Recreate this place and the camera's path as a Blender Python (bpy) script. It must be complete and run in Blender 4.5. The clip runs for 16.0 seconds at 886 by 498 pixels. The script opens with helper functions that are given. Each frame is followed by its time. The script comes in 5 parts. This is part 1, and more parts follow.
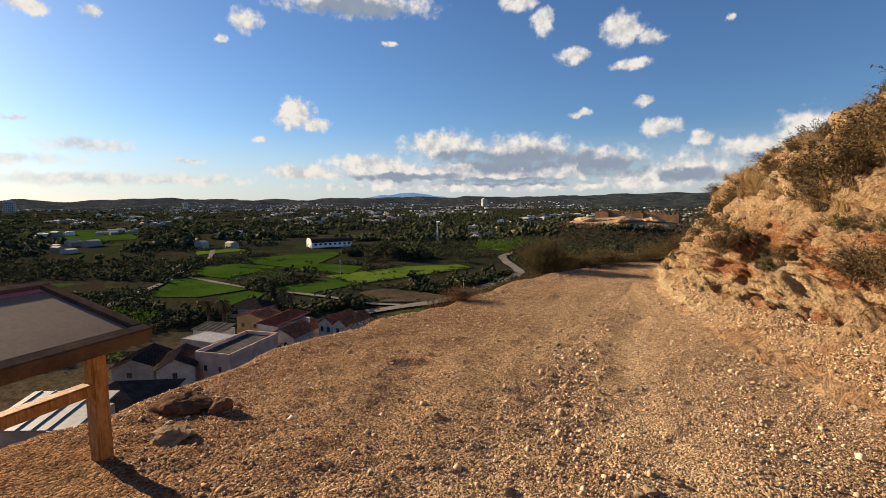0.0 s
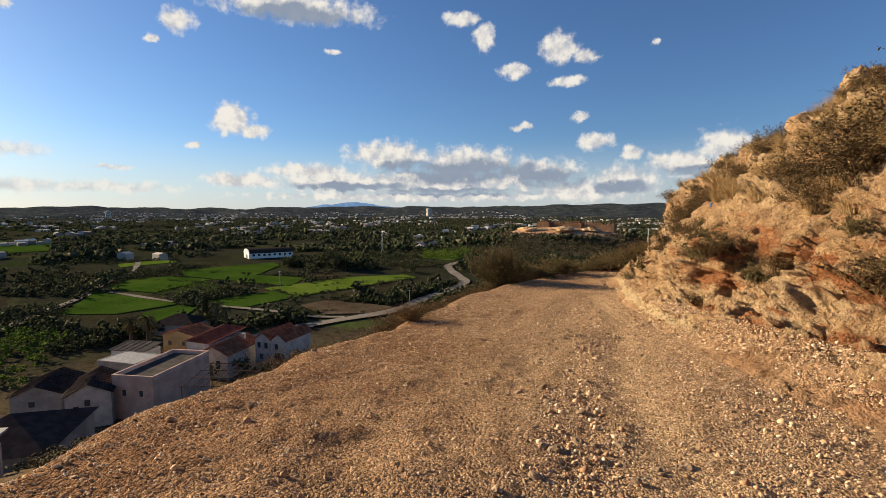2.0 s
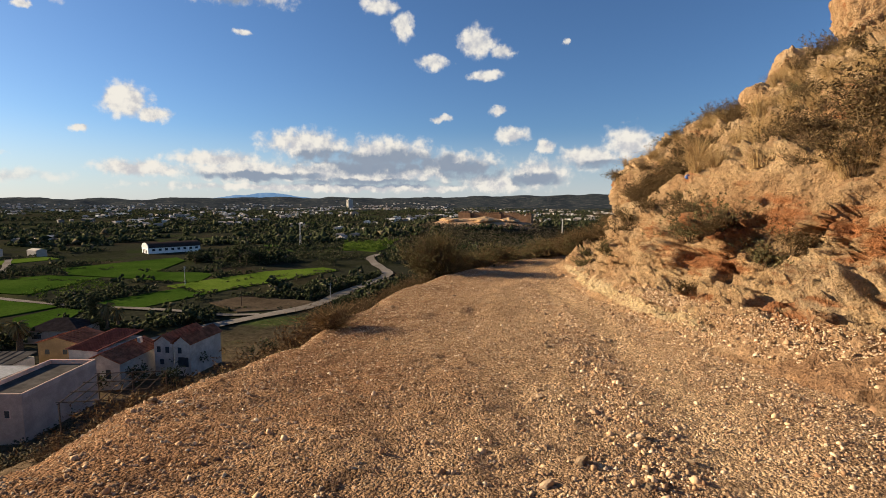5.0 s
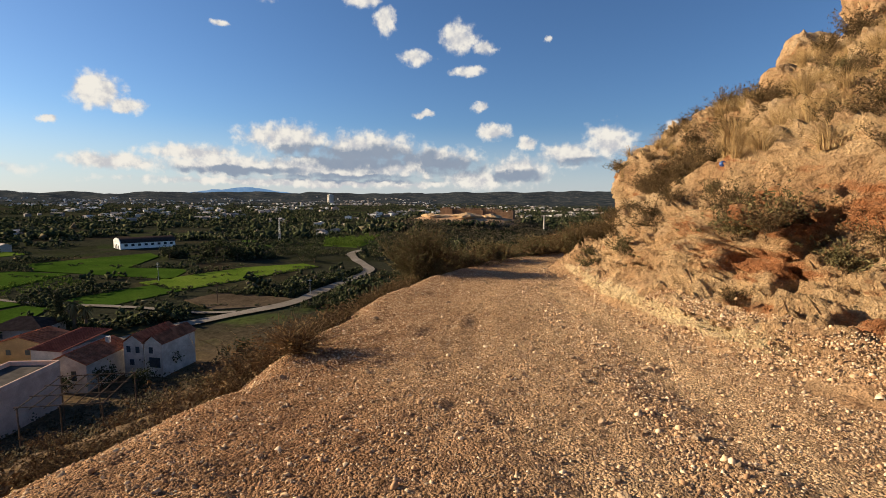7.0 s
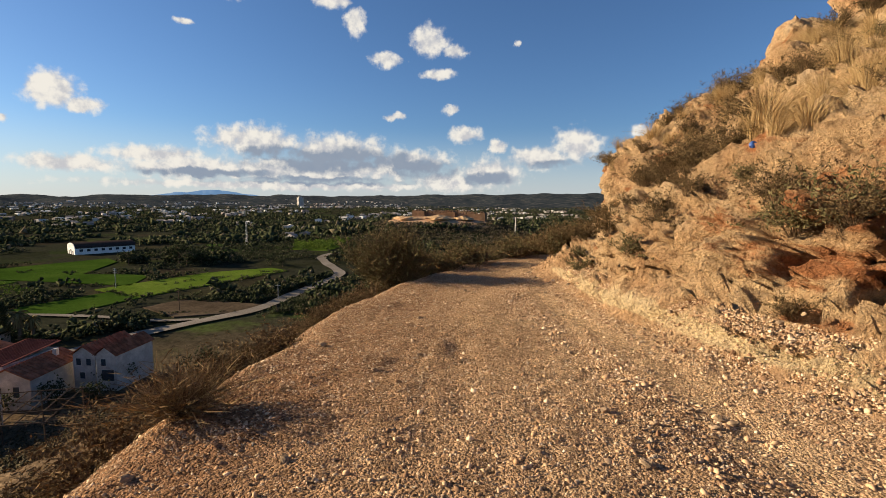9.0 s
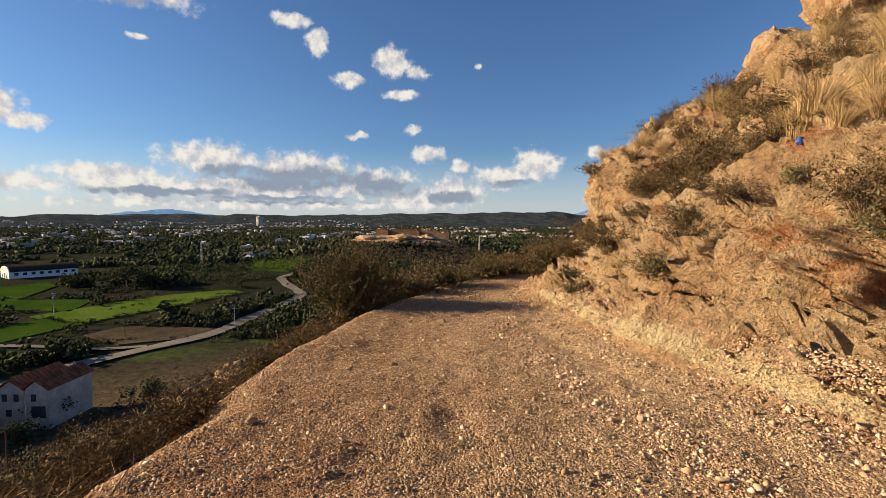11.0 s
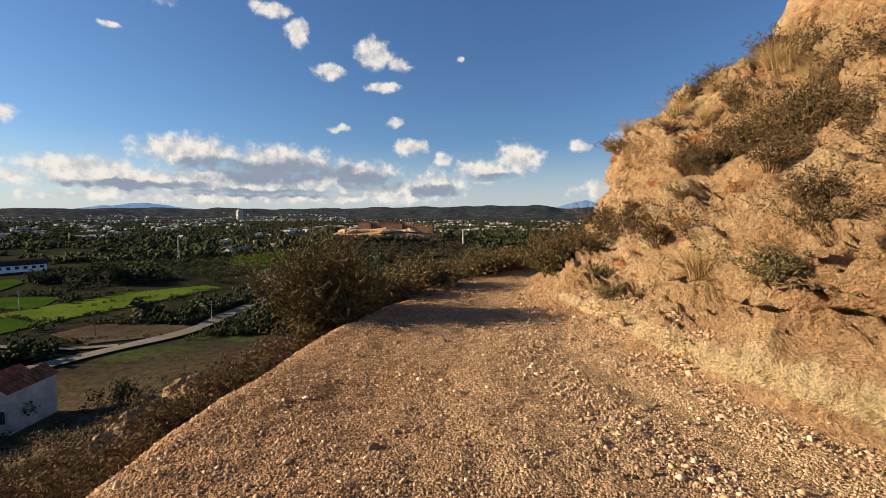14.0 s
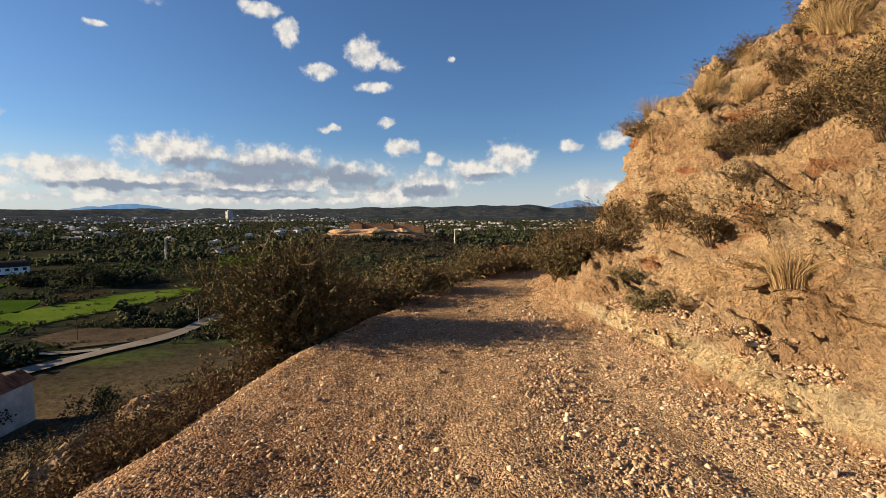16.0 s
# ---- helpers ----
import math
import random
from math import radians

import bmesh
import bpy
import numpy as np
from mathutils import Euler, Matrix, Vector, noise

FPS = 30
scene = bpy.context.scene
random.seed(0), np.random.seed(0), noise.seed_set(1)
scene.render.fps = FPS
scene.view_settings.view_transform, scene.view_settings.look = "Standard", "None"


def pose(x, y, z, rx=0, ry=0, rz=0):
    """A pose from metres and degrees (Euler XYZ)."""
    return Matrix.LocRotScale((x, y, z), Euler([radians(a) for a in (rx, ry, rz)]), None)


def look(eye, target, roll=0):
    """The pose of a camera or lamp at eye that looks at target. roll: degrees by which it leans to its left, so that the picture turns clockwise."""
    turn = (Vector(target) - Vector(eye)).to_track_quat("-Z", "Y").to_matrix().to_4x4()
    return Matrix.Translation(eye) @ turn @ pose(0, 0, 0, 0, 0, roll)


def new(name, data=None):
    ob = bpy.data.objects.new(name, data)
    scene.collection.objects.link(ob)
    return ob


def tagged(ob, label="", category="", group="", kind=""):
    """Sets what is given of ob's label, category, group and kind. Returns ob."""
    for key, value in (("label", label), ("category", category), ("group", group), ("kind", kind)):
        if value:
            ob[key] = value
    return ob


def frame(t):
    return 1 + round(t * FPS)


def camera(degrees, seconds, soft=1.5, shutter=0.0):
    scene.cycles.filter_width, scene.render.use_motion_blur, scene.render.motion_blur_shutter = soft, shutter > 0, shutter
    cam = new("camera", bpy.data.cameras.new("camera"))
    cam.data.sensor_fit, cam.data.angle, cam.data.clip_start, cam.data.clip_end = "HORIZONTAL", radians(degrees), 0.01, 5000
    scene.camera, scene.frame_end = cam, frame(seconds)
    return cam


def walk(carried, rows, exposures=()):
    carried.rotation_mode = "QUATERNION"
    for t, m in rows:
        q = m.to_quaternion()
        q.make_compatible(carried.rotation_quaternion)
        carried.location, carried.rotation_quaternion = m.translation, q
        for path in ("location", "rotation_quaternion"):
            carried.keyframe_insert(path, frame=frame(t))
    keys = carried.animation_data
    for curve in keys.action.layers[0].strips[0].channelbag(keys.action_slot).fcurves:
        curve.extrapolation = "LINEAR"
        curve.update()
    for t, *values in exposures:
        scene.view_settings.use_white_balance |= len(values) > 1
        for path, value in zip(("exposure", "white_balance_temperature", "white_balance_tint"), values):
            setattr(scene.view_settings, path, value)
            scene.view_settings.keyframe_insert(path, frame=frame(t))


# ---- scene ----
cam = camera(87.6, 16.0, soft=0.5)
PATH = [
    (0, (3.638, 1.968, 2.361), (2.672, 3.707, 2.151), -0.2),
    (0.5, (3.366, 2.428, 2.306), (2.461, 4.202, 2.122), -0.1),
    (1, (3.086, 2.894, 2.265), (2.244, 4.7, 2.096), -0.0),
    (1.5, (2.792, 3.307, 2.24), (1.993, 5.133, 2.074), 0.1),
    (2, (2.582, 3.801, 2.155), (1.828, 5.646, 1.987), 0.1),
    (2.5, (2.237, 4.233, 2.068), (1.55, 6.105, 1.911), 0.2),
    (3, (1.986, 4.686, 2.011), (1.389, 6.589, 1.864), 0.1),
    (3.5, (1.719, 5.141, 1.987), (1.221, 7.071, 1.823), 0.1),
    (4, (1.525, 5.563, 1.94), (1.072, 7.503, 1.754), 0.1),
    (4.2, (1.49, 5.763, 1.867), (1.049, 7.704, 1.674), 0.0),
    (6.3, (0.777, 7.642, 1.596), (0.354, 9.585, 1.386), 0.5),
    (6.5, (0.715, 7.821, 1.58), (0.302, 9.766, 1.368), 0.5),
    (7, (0.612, 8.341, 1.529), (0.258, 10.297, 1.308), 0.6),
    (7.5, (0.455, 8.867, 1.461), (0.132, 10.829, 1.246), 0.5),
    (8, (0.457, 9.401, 1.372), (0.147, 11.365, 1.15), 0.5),
    (8.5, (0.334, 9.925, 1.321), (0.074, 11.894, 1.084), 0.5),
    (9, (0.274, 10.433, 1.286), (0.038, 12.408, 1.077), 0.5),
    (9.2, (0.271, 10.644, 1.256), (0.048, 12.622, 1.061), 0.5),
    (11.3, (-0.224, 12.639, 1.145), (-0.296, 14.633, 1.019), 0.4),
    (11.5, (-0.23, 12.826, 1.137), (-0.299, 14.82, 1.005), 0.5),
    (12, (-0.256, 13.307, 1.107), (-0.305, 15.302, 0.968), 0.5),
    (12.5, (-0.401, 13.797, 1.058), (-0.437, 15.793, 0.928), 0.3),
    (13, (-0.386, 14.273, 0.995), (-0.43, 16.268, 0.86), 0.3),
    (13.5, (-0.468, 14.721, 0.974), (-0.48, 16.715, 0.819), 0.3),
    (14, (-0.555, 15.164, 0.961), (-0.564, 17.158, 0.806), 0.2),
    (14.5, (-0.528, 15.628, 0.91), (-0.535, 17.624, 0.775), 0.1),
    (15, (-0.596, 16.086, 0.878), (-0.595, 18.083, 0.766), 0.1),
    (15.5, (-0.599, 16.548, 0.847), (-0.598, 18.544, 0.721), -0.0),
    (16, (-0.592, 17.044, 0.816), (-0.565, 19.038, 0.661), -0.0),
]
walk(cam, [(t, look(eye, target, roll)) for t, eye, target, roll in PATH])
scene.view_settings.exposure = 1.18

# ---- world, sun ----
SUN_EL, SUN_AZ = 17.0, -87.0        # degrees; azimuth from +y towards +x
SKY = 0.048


class Nodes:
    """A small helper to write node trees."""

    def __init__(self, tree):
        self.t = tree

    def add(self, kind, ins=None, **props):
        n = self.t.nodes.new("ShaderNode" + kind)
        for k, v in props.items():
            setattr(n, k, v)
        for k, v in (ins or {}).items():
            self.put(n.inputs[k], v)
        return n

    def put(self, socket, v):
        if isinstance(v, bpy.types.NodeSocket):
            self.t.links.new(v, socket)
        elif isinstance(v, bpy.types.Node):
            self.t.links.new(v.outputs[0], socket)
        else:
            socket.default_value = v

    def math(self, op, a, b=0.0, c=0.0, clamp=False):
        return self.add("Math", {0: a, 1: b, 2: c}, operation=op, use_clamp=clamp).outputs[0]

    def vec(self, op, a, b=(0, 0, 0)):
        n = self.add("VectorMath", {0: a, 1: b}, operation=op)
        return n.outputs["Value"] if op in ("LENGTH", "DOT_PRODUCT") else n.outputs[0]

    def noise(self, vector, scale, detail=4.0, rough=0.55, distort=0.0):
        return self.add("TexNoise", {"Vector": vector, "Scale": scale, "Detail": detail, "Roughness": rough, "Distortion": distort})

    def ramp(self, fac, stops):
        n = self.add("ValToRGB", {0: fac})
        while len(n.color_ramp.elements) < len(stops):
            n.color_ramp.elements.new(0.5)
        for e, (p, c) in zip(n.color_ramp.elements, stops):
            e.position, e.color = p, (*c, 1) if len(c) == 3 else c
        return n.outputs[0]

    def mix(self, fac, a, b, blend="MIX"):
        n = self.add("Mix", data_type="RGBA", blend_type=blend)
        self.put(n.inputs[0], fac)
        for i, v in ((6, a), (7, b)):
            self.put(n.inputs[i], (*v, 1) if isinstance(v, tuple) and len(v) == 3 else v)
        return n.outputs[2]

    def smooth(self, v, lo, hi, a=0.0, b=1.0):
        n = self.add("MapRange", {0: v, 1: lo, 2: hi, 3: a, 4: b}, interpolation_type="SMOOTHSTEP")
        return n.outputs[0]


# clouds: azimuth, elevation, half width, half height in degrees
HIGH_PUFFS = [
    (-51.4, 19.0, 2.0, 1.4), (-39.8, 21.8, 11, 1.8), (-69.7, 17.0, 2.2, 0.9), (-65.0, 17.7, 1.2, 0.9),
    (-46.3, 9.9, 2.6, 2.1), (-44.2, 8.8, 2.2, 1.0), (-50.3, 6.9, 1.2, 0.5), (-19.9, 21.6, 2.6, 0.9), (-17.4, 19.6, 1.5, 1.8),
    (-8.6, 18.2, 2.8, 2.0), (-5.6, 17.2, 1.8, 1.0), (-13.9, 16.1, 2.4, 1.0), (-7.5, 14.7, 2.4, 0.8), (-12.8, 9.9, 1.6, 0.5),
    (-5.9, 10.7, 1.1, 0.7), (-4.2, 7.9, 2.2, 1.4), (-0.3, 6.5, 1.4, 0.9), (-35.3, 17.8, 1.3, 0.5), (-53.8, 17.1, 0.9, 0.4)]
LOW_BANK = [
    (4.8, 5.2, 4.6, 1.7), (9.2, 6.6, 3.4, 2.5), (-28.6, 6.5, 6.6, 2.4), (-19.5, 5.8, 8.2, 2.5), (-11.0, 4.5, 7.0, 2.0),
    (-38.2, 4.5, 6.0, 1.3), (-45.5, 3.3, 5.0, 1.2), (-34.8, 3.2, 10.0, 1.6), (-22.4, 3.4, 19, 2.0), (-1.2, 3.3, 5.0, 2.4),
    (-6.3, 2.2, 5.5, 1.6), (18.7, 2.8, 4.2, 1.3), (16.0, 7.9, 1.5, 0.9), (20.7, 8.2, 1.9, 1.2), (1.6, 17.7, 0.7, 0.5), (-25, 1.6, 26, 0.7)]
LEFT_STREAKS = [
    (-65.9, 5.5, 4.6, 0.9), (-71.4, 7.6, 1.6, 0.3), (-57.5, 4.2, 2.4, 0.3), (-66.5, 2.2, 9.6, 0.8), (-58.4, 2.3, 8.0, 0.7),
    (-75, 4.0, 9.0, 0.7), (-85, 6.0, 9.0, 1.2)]
GREY_BASES = [(-19.0, 4.6, 11, 1.8), (-10.0, 3.7, 6.0, 1.5), (-26, 5.2, 6.0, 1.1), (-34.0, 2.8, 9.0, 0.6), (-21, 2.2, 14, 0.6), (-1.0, 2.6, 4.0, 1.0),
              (6.0, 4.4, 4.2, 0.7), (-39, 21.2, 9.0, 1.2)]

world = bpy.data.worlds.new("sky")
scene.world = world
world.use_nodes = True
world.node_tree.nodes.clear()
w = Nodes(world.node_tree)
sky = w.add("TexSky", sky_type="NISHITA", sun_disc=False, sun_elevation=radians(SUN_EL), sun_rotation=radians(SUN_AZ),
            altitude=100, air_density=1.0, dust_density=0.35, ozone_density=4.0)
way = w.add("TexCoord").outputs["Generated"]
xyz = w.add("SeparateXYZ", {0: way})
azim = w.math("MULTIPLY", w.math("ARCTAN2", xyz.outputs[0], xyz.outputs[1]), 57.2958)
elev = w.math("MULTIPLY", w.math("ARCSINE", xyz.outputs[2]), 57.2958)
warp = w.noise(way, 26, 7, 0.6)
warp2 = w.noise(w.vec("ADD", way, (3.1, 1.7, 0.4)), 30, 7, 0.6)
flat = w.add("CombineXYZ", {0: w.math("MULTIPLY_ADD", warp.outputs[0], 3.2, w.math("SUBTRACT", azim, 1.6)),
                            1: w.math("MULTIPLY_ADD", warp2.outputs[0], 1.5, w.math("SUBTRACT", elev, 0.75))}).outputs[0]


def nearest_cloud(clouds):
    best = None
    for a, e, hw, hh in clouds:
        d = w.vec("LENGTH", w.vec("MULTIPLY", w.vec("SUBTRACT", flat, (a, e, 0)), (1 / hw, 1 / hh, 0)))
        best = d if best is None else w.math("MINIMUM", best, d)
    return best


fine = w.noise(way, 44, 8, 0.56)
body = w.math("SUBTRACT", 1.0, w.math("MINIMUM", nearest_cloud(HIGH_PUFFS), nearest_cloud(LOW_BANK)))
body = w.math("MULTIPLY_ADD", w.math("SUBTRACT", fine.outputs[0], 0.5), 1.25, body)
thick = w.smooth(body, 0.0, 0.62)
veil = w.math("MULTIPLY_ADD", w.math("SUBTRACT", fine.outputs[0], 0.5), 1.6, w.math("SUBTRACT", 1.0, nearest_cloud(LEFT_STREAKS)))
veil = w.math("MULTIPLY", w.smooth(veil, -0.1, 0.7), 0.75)
cover = w.math("MAXIMUM", thick, veil)
base = w.math("MULTIPLY_ADD", w.math("SUBTRACT", warp.outputs[0], 0.5), 1.6, w.math("SUBTRACT", 1.0, nearest_cloud(GREY_BASES)))
grey = w.smooth(base, -0.05, 0.5)
lit = w.mix(w.smooth(fine.outputs[0], 0.35, 0.62), (0.25, 0.25, 0.26), (0.39, 0.37, 0.335))
cloud = w.mix(w.math("MULTIPLY", grey, 0.95), lit, (0.115, 0.14, 0.18))
skyc = w.mix(1.0, sky.outputs[0], (SKY * 0.84, SKY * 0.96, SKY * 1.12), "MULTIPLY")
skyc = w.mix(w.smooth(elev, 9.0, -0.5, 0.0, 0.6), skyc, (0.29, 0.305, 0.33))
out = w.mix(cover, skyc, cloud)
bg = w.add("Background", {0: out, 1: 1.0})
w.t.links.new(bg.outputs[0], w.add("OutputWorld").inputs[0])

sun = new("sun", bpy.data.lights.new("sun", "SUN"))
sun.data.energy, sun.data.angle, sun.data.color = 5.0, radians(0.6), (1.0, 0.80, 0.55)
sx, sy, sz = (math.sin(radians(SUN_AZ)) * math.cos(radians(SUN_EL)), math.cos(radians(SUN_AZ)) * math.cos(radians(SUN_EL)), math.sin(radians(SUN_EL)))
sun.matrix_world = look((sx * 60, sy * 60, sz * 60), (0, 0, 0))

# ---- materials ----


def material(name, build, rough=0.9, bump=0.0, metallic=0.0, gloss=None, glow=None):
    """build(n, p) gives colour and, where there is a relief, a height; p is the place in metres."""
    m = bpy.data.materials.new(name)
    m.use_nodes = True
    n = Nodes(m.node_tree)
    shader = m.node_tree.nodes["Principled BSDF"]
    shader.inputs["Roughness"].default_value = rough
    shader.inputs["Metallic"].default_value = metallic
    shader.inputs["Specular IOR Level"].default_value = (0.0 if rough > 0.8 else 0.3) if gloss is None else gloss
    got = build(n, n.add("NewGeometry").outputs["Position"])
    colour, height = got if isinstance(got, tuple) else (got, None)
    n.put(shader.inputs["Base Color"], colour)
    if glow:
        n.put(shader.inputs["Emission Color"], (*glow, 1))
        shader.inputs["Emission Strength"].default_value = 1.0
    if height is not None and bump:
        b = n.add("Bump", {"Strength": 1.0, "Distance": bump, "Height": height})
        n.put(shader.inputs["Normal"], b)
    return m


def earth(lo, mid, hi, scale=1.5, grain=30.0, stain=None):
    def build(n, p):
        big = n.noise(p, scale, 6, 0.6).outputs[0]
        small = n.noise(p, grain, 6, 0.7).outputs[0]
        c = n.ramp(big, [(0.3, lo), (0.5, mid), (0.7, hi)])
        c = n.mix(0.75, c, n.ramp(small, [(0.25, (0.35, 0.33, 0.30)), (0.5, (0.95, 0.95, 0.95)), (0.72, (1.45, 1.42, 1.36))]), "MULTIPLY")
        if stain:
            c = n.mix(n.smooth(n.noise(p, scale * 0.45, 5, 0.6).outputs[0], 0.5, 0.68), c, stain)
        return c, n.math("MULTIPLY_ADD", small, 0.6, big)
    return build


def road_colour(n, p):
    big = n.noise(p, 0.5, 5, 0.6).outputs[0]
    mid = n.noise(p, 7, 6, 0.65).outputs[0]
    small = n.noise(p, 70, 4, 0.7).outputs[0]
    cells = n.add("TexVoronoi", {"Vector": p, "Scale": 42.0, "Randomness": 1.0}, feature="F1")
    grit = n.add("TexVoronoi", {"Vector": p, "Scale": 95.0, "Randomness": 1.0}, feature="F1")
    dust = n.math("ADD", n.add("Attribute", attribute_name="dust").outputs["Fac"], n.math("MULTIPLY", n.math("SUBTRACT", big, 0.5), 1.2), clamp=True)
    c = n.mix(dust, (0.35, 0.202, 0.112), (0.65, 0.45, 0.262))
    c = n.mix(0.7, c, n.ramp(mid, [(0.3, (0.66, 0.62, 0.58)), (0.5, (1, 1, 1)), (0.7, (1.25, 1.22, 1.18))]), "MULTIPLY")
    c = n.mix(0.8, c, n.ramp(cells.outputs["Color"], [(0.15, (0.45, 0.42, 0.39)), (0.55, (1, 1, 1)), (0.9, (1.5, 1.48, 1.44))]), "MULTIPLY")
    c = n.mix(0.6, c, n.ramp(grit.outputs["Color"], [(0.15, (0.5, 0.47, 0.44)), (0.55, (1, 1, 1)), (0.9, (1.4, 1.38, 1.34))]), "MULTIPLY")
    h = n.math("ADD", n.math("MULTIPLY", n.math("SUBTRACT", 0.6, cells.outputs["Distance"]), 1.6), n.math("MULTIPLY", mid, 1.1))
    h = n.math("ADD", h, n.math("MULTIPLY", n.math("SUBTRACT", 0.6, grit.outputs["Distance"]), 0.7))
    return c, n.math("ADD", h, n.math("MULTIPLY", small, 0.5))


def rock_colour(n, p):
    warped = n.vec("ADD", p, n.vec("MULTIPLY", n.noise(p, 0.8, 4).outputs[1], (0.35, 0.35, 0.35)))
    big = n.noise(warped, 0.5, 6, 0.6).outputs[0]
    mid = n.noise(p, 4.5, 8, 0.72).outputs[0]
    small = n.noise(p, 30, 6, 0.75).outputs[0]
    strata = n.noise(n.vec("MULTIPLY", warped, (0.6, 0.5, 1.7)), 1.1, 6, 0.62).outputs[0]
    c = n.ramp(big, [(0.28, (0.315, 0.178, 0.092)), (0.42, (0.44, 0.28, 0.152)), (0.56, (0.56, 0.39, 0.222)), (0.72, (0.41, 0.31, 0.205))])
    red = n.add("Attribute", attribute_name="red").outputs["Fac"]
    c = n.mix(n.smooth(n.math("ADD", strata, n.math("MULTIPLY", red, 0.16)), 0.58, 0.70), c, (0.35, 0.155, 0.072))
    scree = n.add("Attribute", attribute_name="scree").outputs["Fac"]
    c = n.mix(scree, c, n.ramp(n.noise(p, 0.8, 5, 0.6).outputs[0], [(0.35, (0.36, 0.205, 0.112)), (0.65, (0.53, 0.35, 0.20))]))
    ledge = n.add("Attribute", attribute_name="ledge").outputs["Fac"]
    c = n.mix(n.smooth(n.math("MULTIPLY_ADD", n.math("SUBTRACT", n.noise(p, 2.2, 5, 0.65).outputs[0], 0.5), 1.2, ledge), 0.3, 0.65), c, (0.64, 0.49, 0.29))
    c = n.mix(0.8, c, n.ramp(mid, [(0.32, (0.42, 0.37, 0.33)), (0.46, (0.95, 0.95, 0.95)), (0.66, (1.3, 1.28, 1.22))]), "MULTIPLY")
    c = n.mix(0.8, c, n.ramp(small, [(0.3, (0.48, 0.44, 0.40)), (0.48, (1, 1, 1)), (0.7, (1.35, 1.33, 1.28))]), "MULTIPLY")
    chips = n.add("TexVoronoi", {"Vector": p, "Scale": 11.0}, feature="F1").outputs["Distance"]
    pits = n.add("TexVoronoi", {"Vector": p, "Scale": 34.0}, feature="F1").outputs["Distance"]
    h = n.math("ADD", n.math("MULTIPLY", mid, 2.6), n.math("MULTIPLY", small, 1.2))
    return c, n.math("ADD", h, n.math("ADD", n.math("MULTIPLY", chips, 1.1), n.math("MULTIPLY", pits, 0.6)))


def plain_colour(n, p):
    # scrub near the hill, orchards and brown plots beyond
    cells = n.add("TexVoronoi", {"Vector": n.vec("MULTIPLY", p, (1, 1, 0)), "Scale": 0.016, "Randomness": 0.9}, feature="F1")
    # plot and wood colours held dark, with the valley's cloud shade put into them
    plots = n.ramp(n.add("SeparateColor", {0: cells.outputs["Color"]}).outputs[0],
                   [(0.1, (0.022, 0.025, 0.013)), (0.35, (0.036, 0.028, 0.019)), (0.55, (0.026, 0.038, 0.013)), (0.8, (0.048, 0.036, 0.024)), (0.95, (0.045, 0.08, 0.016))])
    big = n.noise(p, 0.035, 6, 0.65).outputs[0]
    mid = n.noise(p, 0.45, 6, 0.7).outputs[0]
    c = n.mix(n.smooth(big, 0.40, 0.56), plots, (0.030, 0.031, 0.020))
    # past 1500 m the colour turns grey-blue, distance haze painted into the ground
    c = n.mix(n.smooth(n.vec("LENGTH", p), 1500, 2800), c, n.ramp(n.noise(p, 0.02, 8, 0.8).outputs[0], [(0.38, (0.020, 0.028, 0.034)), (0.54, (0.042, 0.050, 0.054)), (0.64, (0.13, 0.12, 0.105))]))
    near = n.ramp(n.noise(p, 1.3, 6, 0.68).outputs[0], [(0.3, (0.055, 0.038, 0.022)), (0.5, (0.13, 0.09, 0.055)), (0.68, (0.20, 0.145, 0.09))])
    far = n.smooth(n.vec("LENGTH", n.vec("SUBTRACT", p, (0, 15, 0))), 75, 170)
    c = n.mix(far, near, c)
    bare = n.math("SUBTRACT", 1.0, n.vec("LENGTH", n.vec("MULTIPLY", n.vec("SUBTRACT", p, (-66, 474, 0)), (1 / 72, 1 / 40, 0))))
    c = n.mix(n.smooth(n.math("MULTIPLY_ADD", n.math("SUBTRACT", n.noise(p, 0.06, 5, 0.65).outputs[0], 0.5), 1.6, bare), 0.1, 0.3), c, (0.38, 0.245, 0.15))
    c = n.mix(0.8, c, n.ramp(mid, [(0.3, (0.4, 0.4, 0.4)), (0.5, (1, 1, 1)), (0.7, (1.4, 1.35, 1.3))]), "MULTIPLY")
    return c, n.math("ADD", mid, n.noise(p, 5, 5).outputs[0])


def tinted(base, spread=0.35, scale=3.0, grain=40.0):
    """A plain colour with grain, stains and a difference from object to object."""
    def build(n, p):
        r = n.add("ObjectInfo").outputs["Random"]
        c = n.mix(n.smooth(n.noise(p, scale, 5, 0.6).outputs[0], 0.35, 0.7), tuple(v * (1 - spread) for v in base), tuple(min(1, v * (1 + spread * 0.5)) for v in base))
        c = n.mix(0.5, c, n.ramp(n.noise(p, grain, 4, 0.7).outputs[0], [(0.3, (0.7, 0.7, 0.7)), (0.7, (1.2, 1.2, 1.2))]), "MULTIPLY")
        c = n.mix(0.5, c, n.ramp(r, [(0.0, (0.7, 0.68, 0.66)), (1.0, (1.25, 1.25, 1.22))]), "MULTIPLY")
        return c, n.noise(p, grain, 4).outputs[0]
    return build


def islands(stops, grain=20.0):
    """Colours that differ from piece to piece of one mesh."""
    def build(n, p):
        g = n.add("NewGeometry").outputs["Random Per Island"]
        c = n.ramp(g, stops)
        return n.mix(0.5, c, n.ramp(n.noise(p, grain, 3, 0.7).outputs[0], [(0.3, (0.65, 0.65, 0.65)), (0.7, (1.25, 1.25, 1.25))]), "MULTIPLY")
    return build


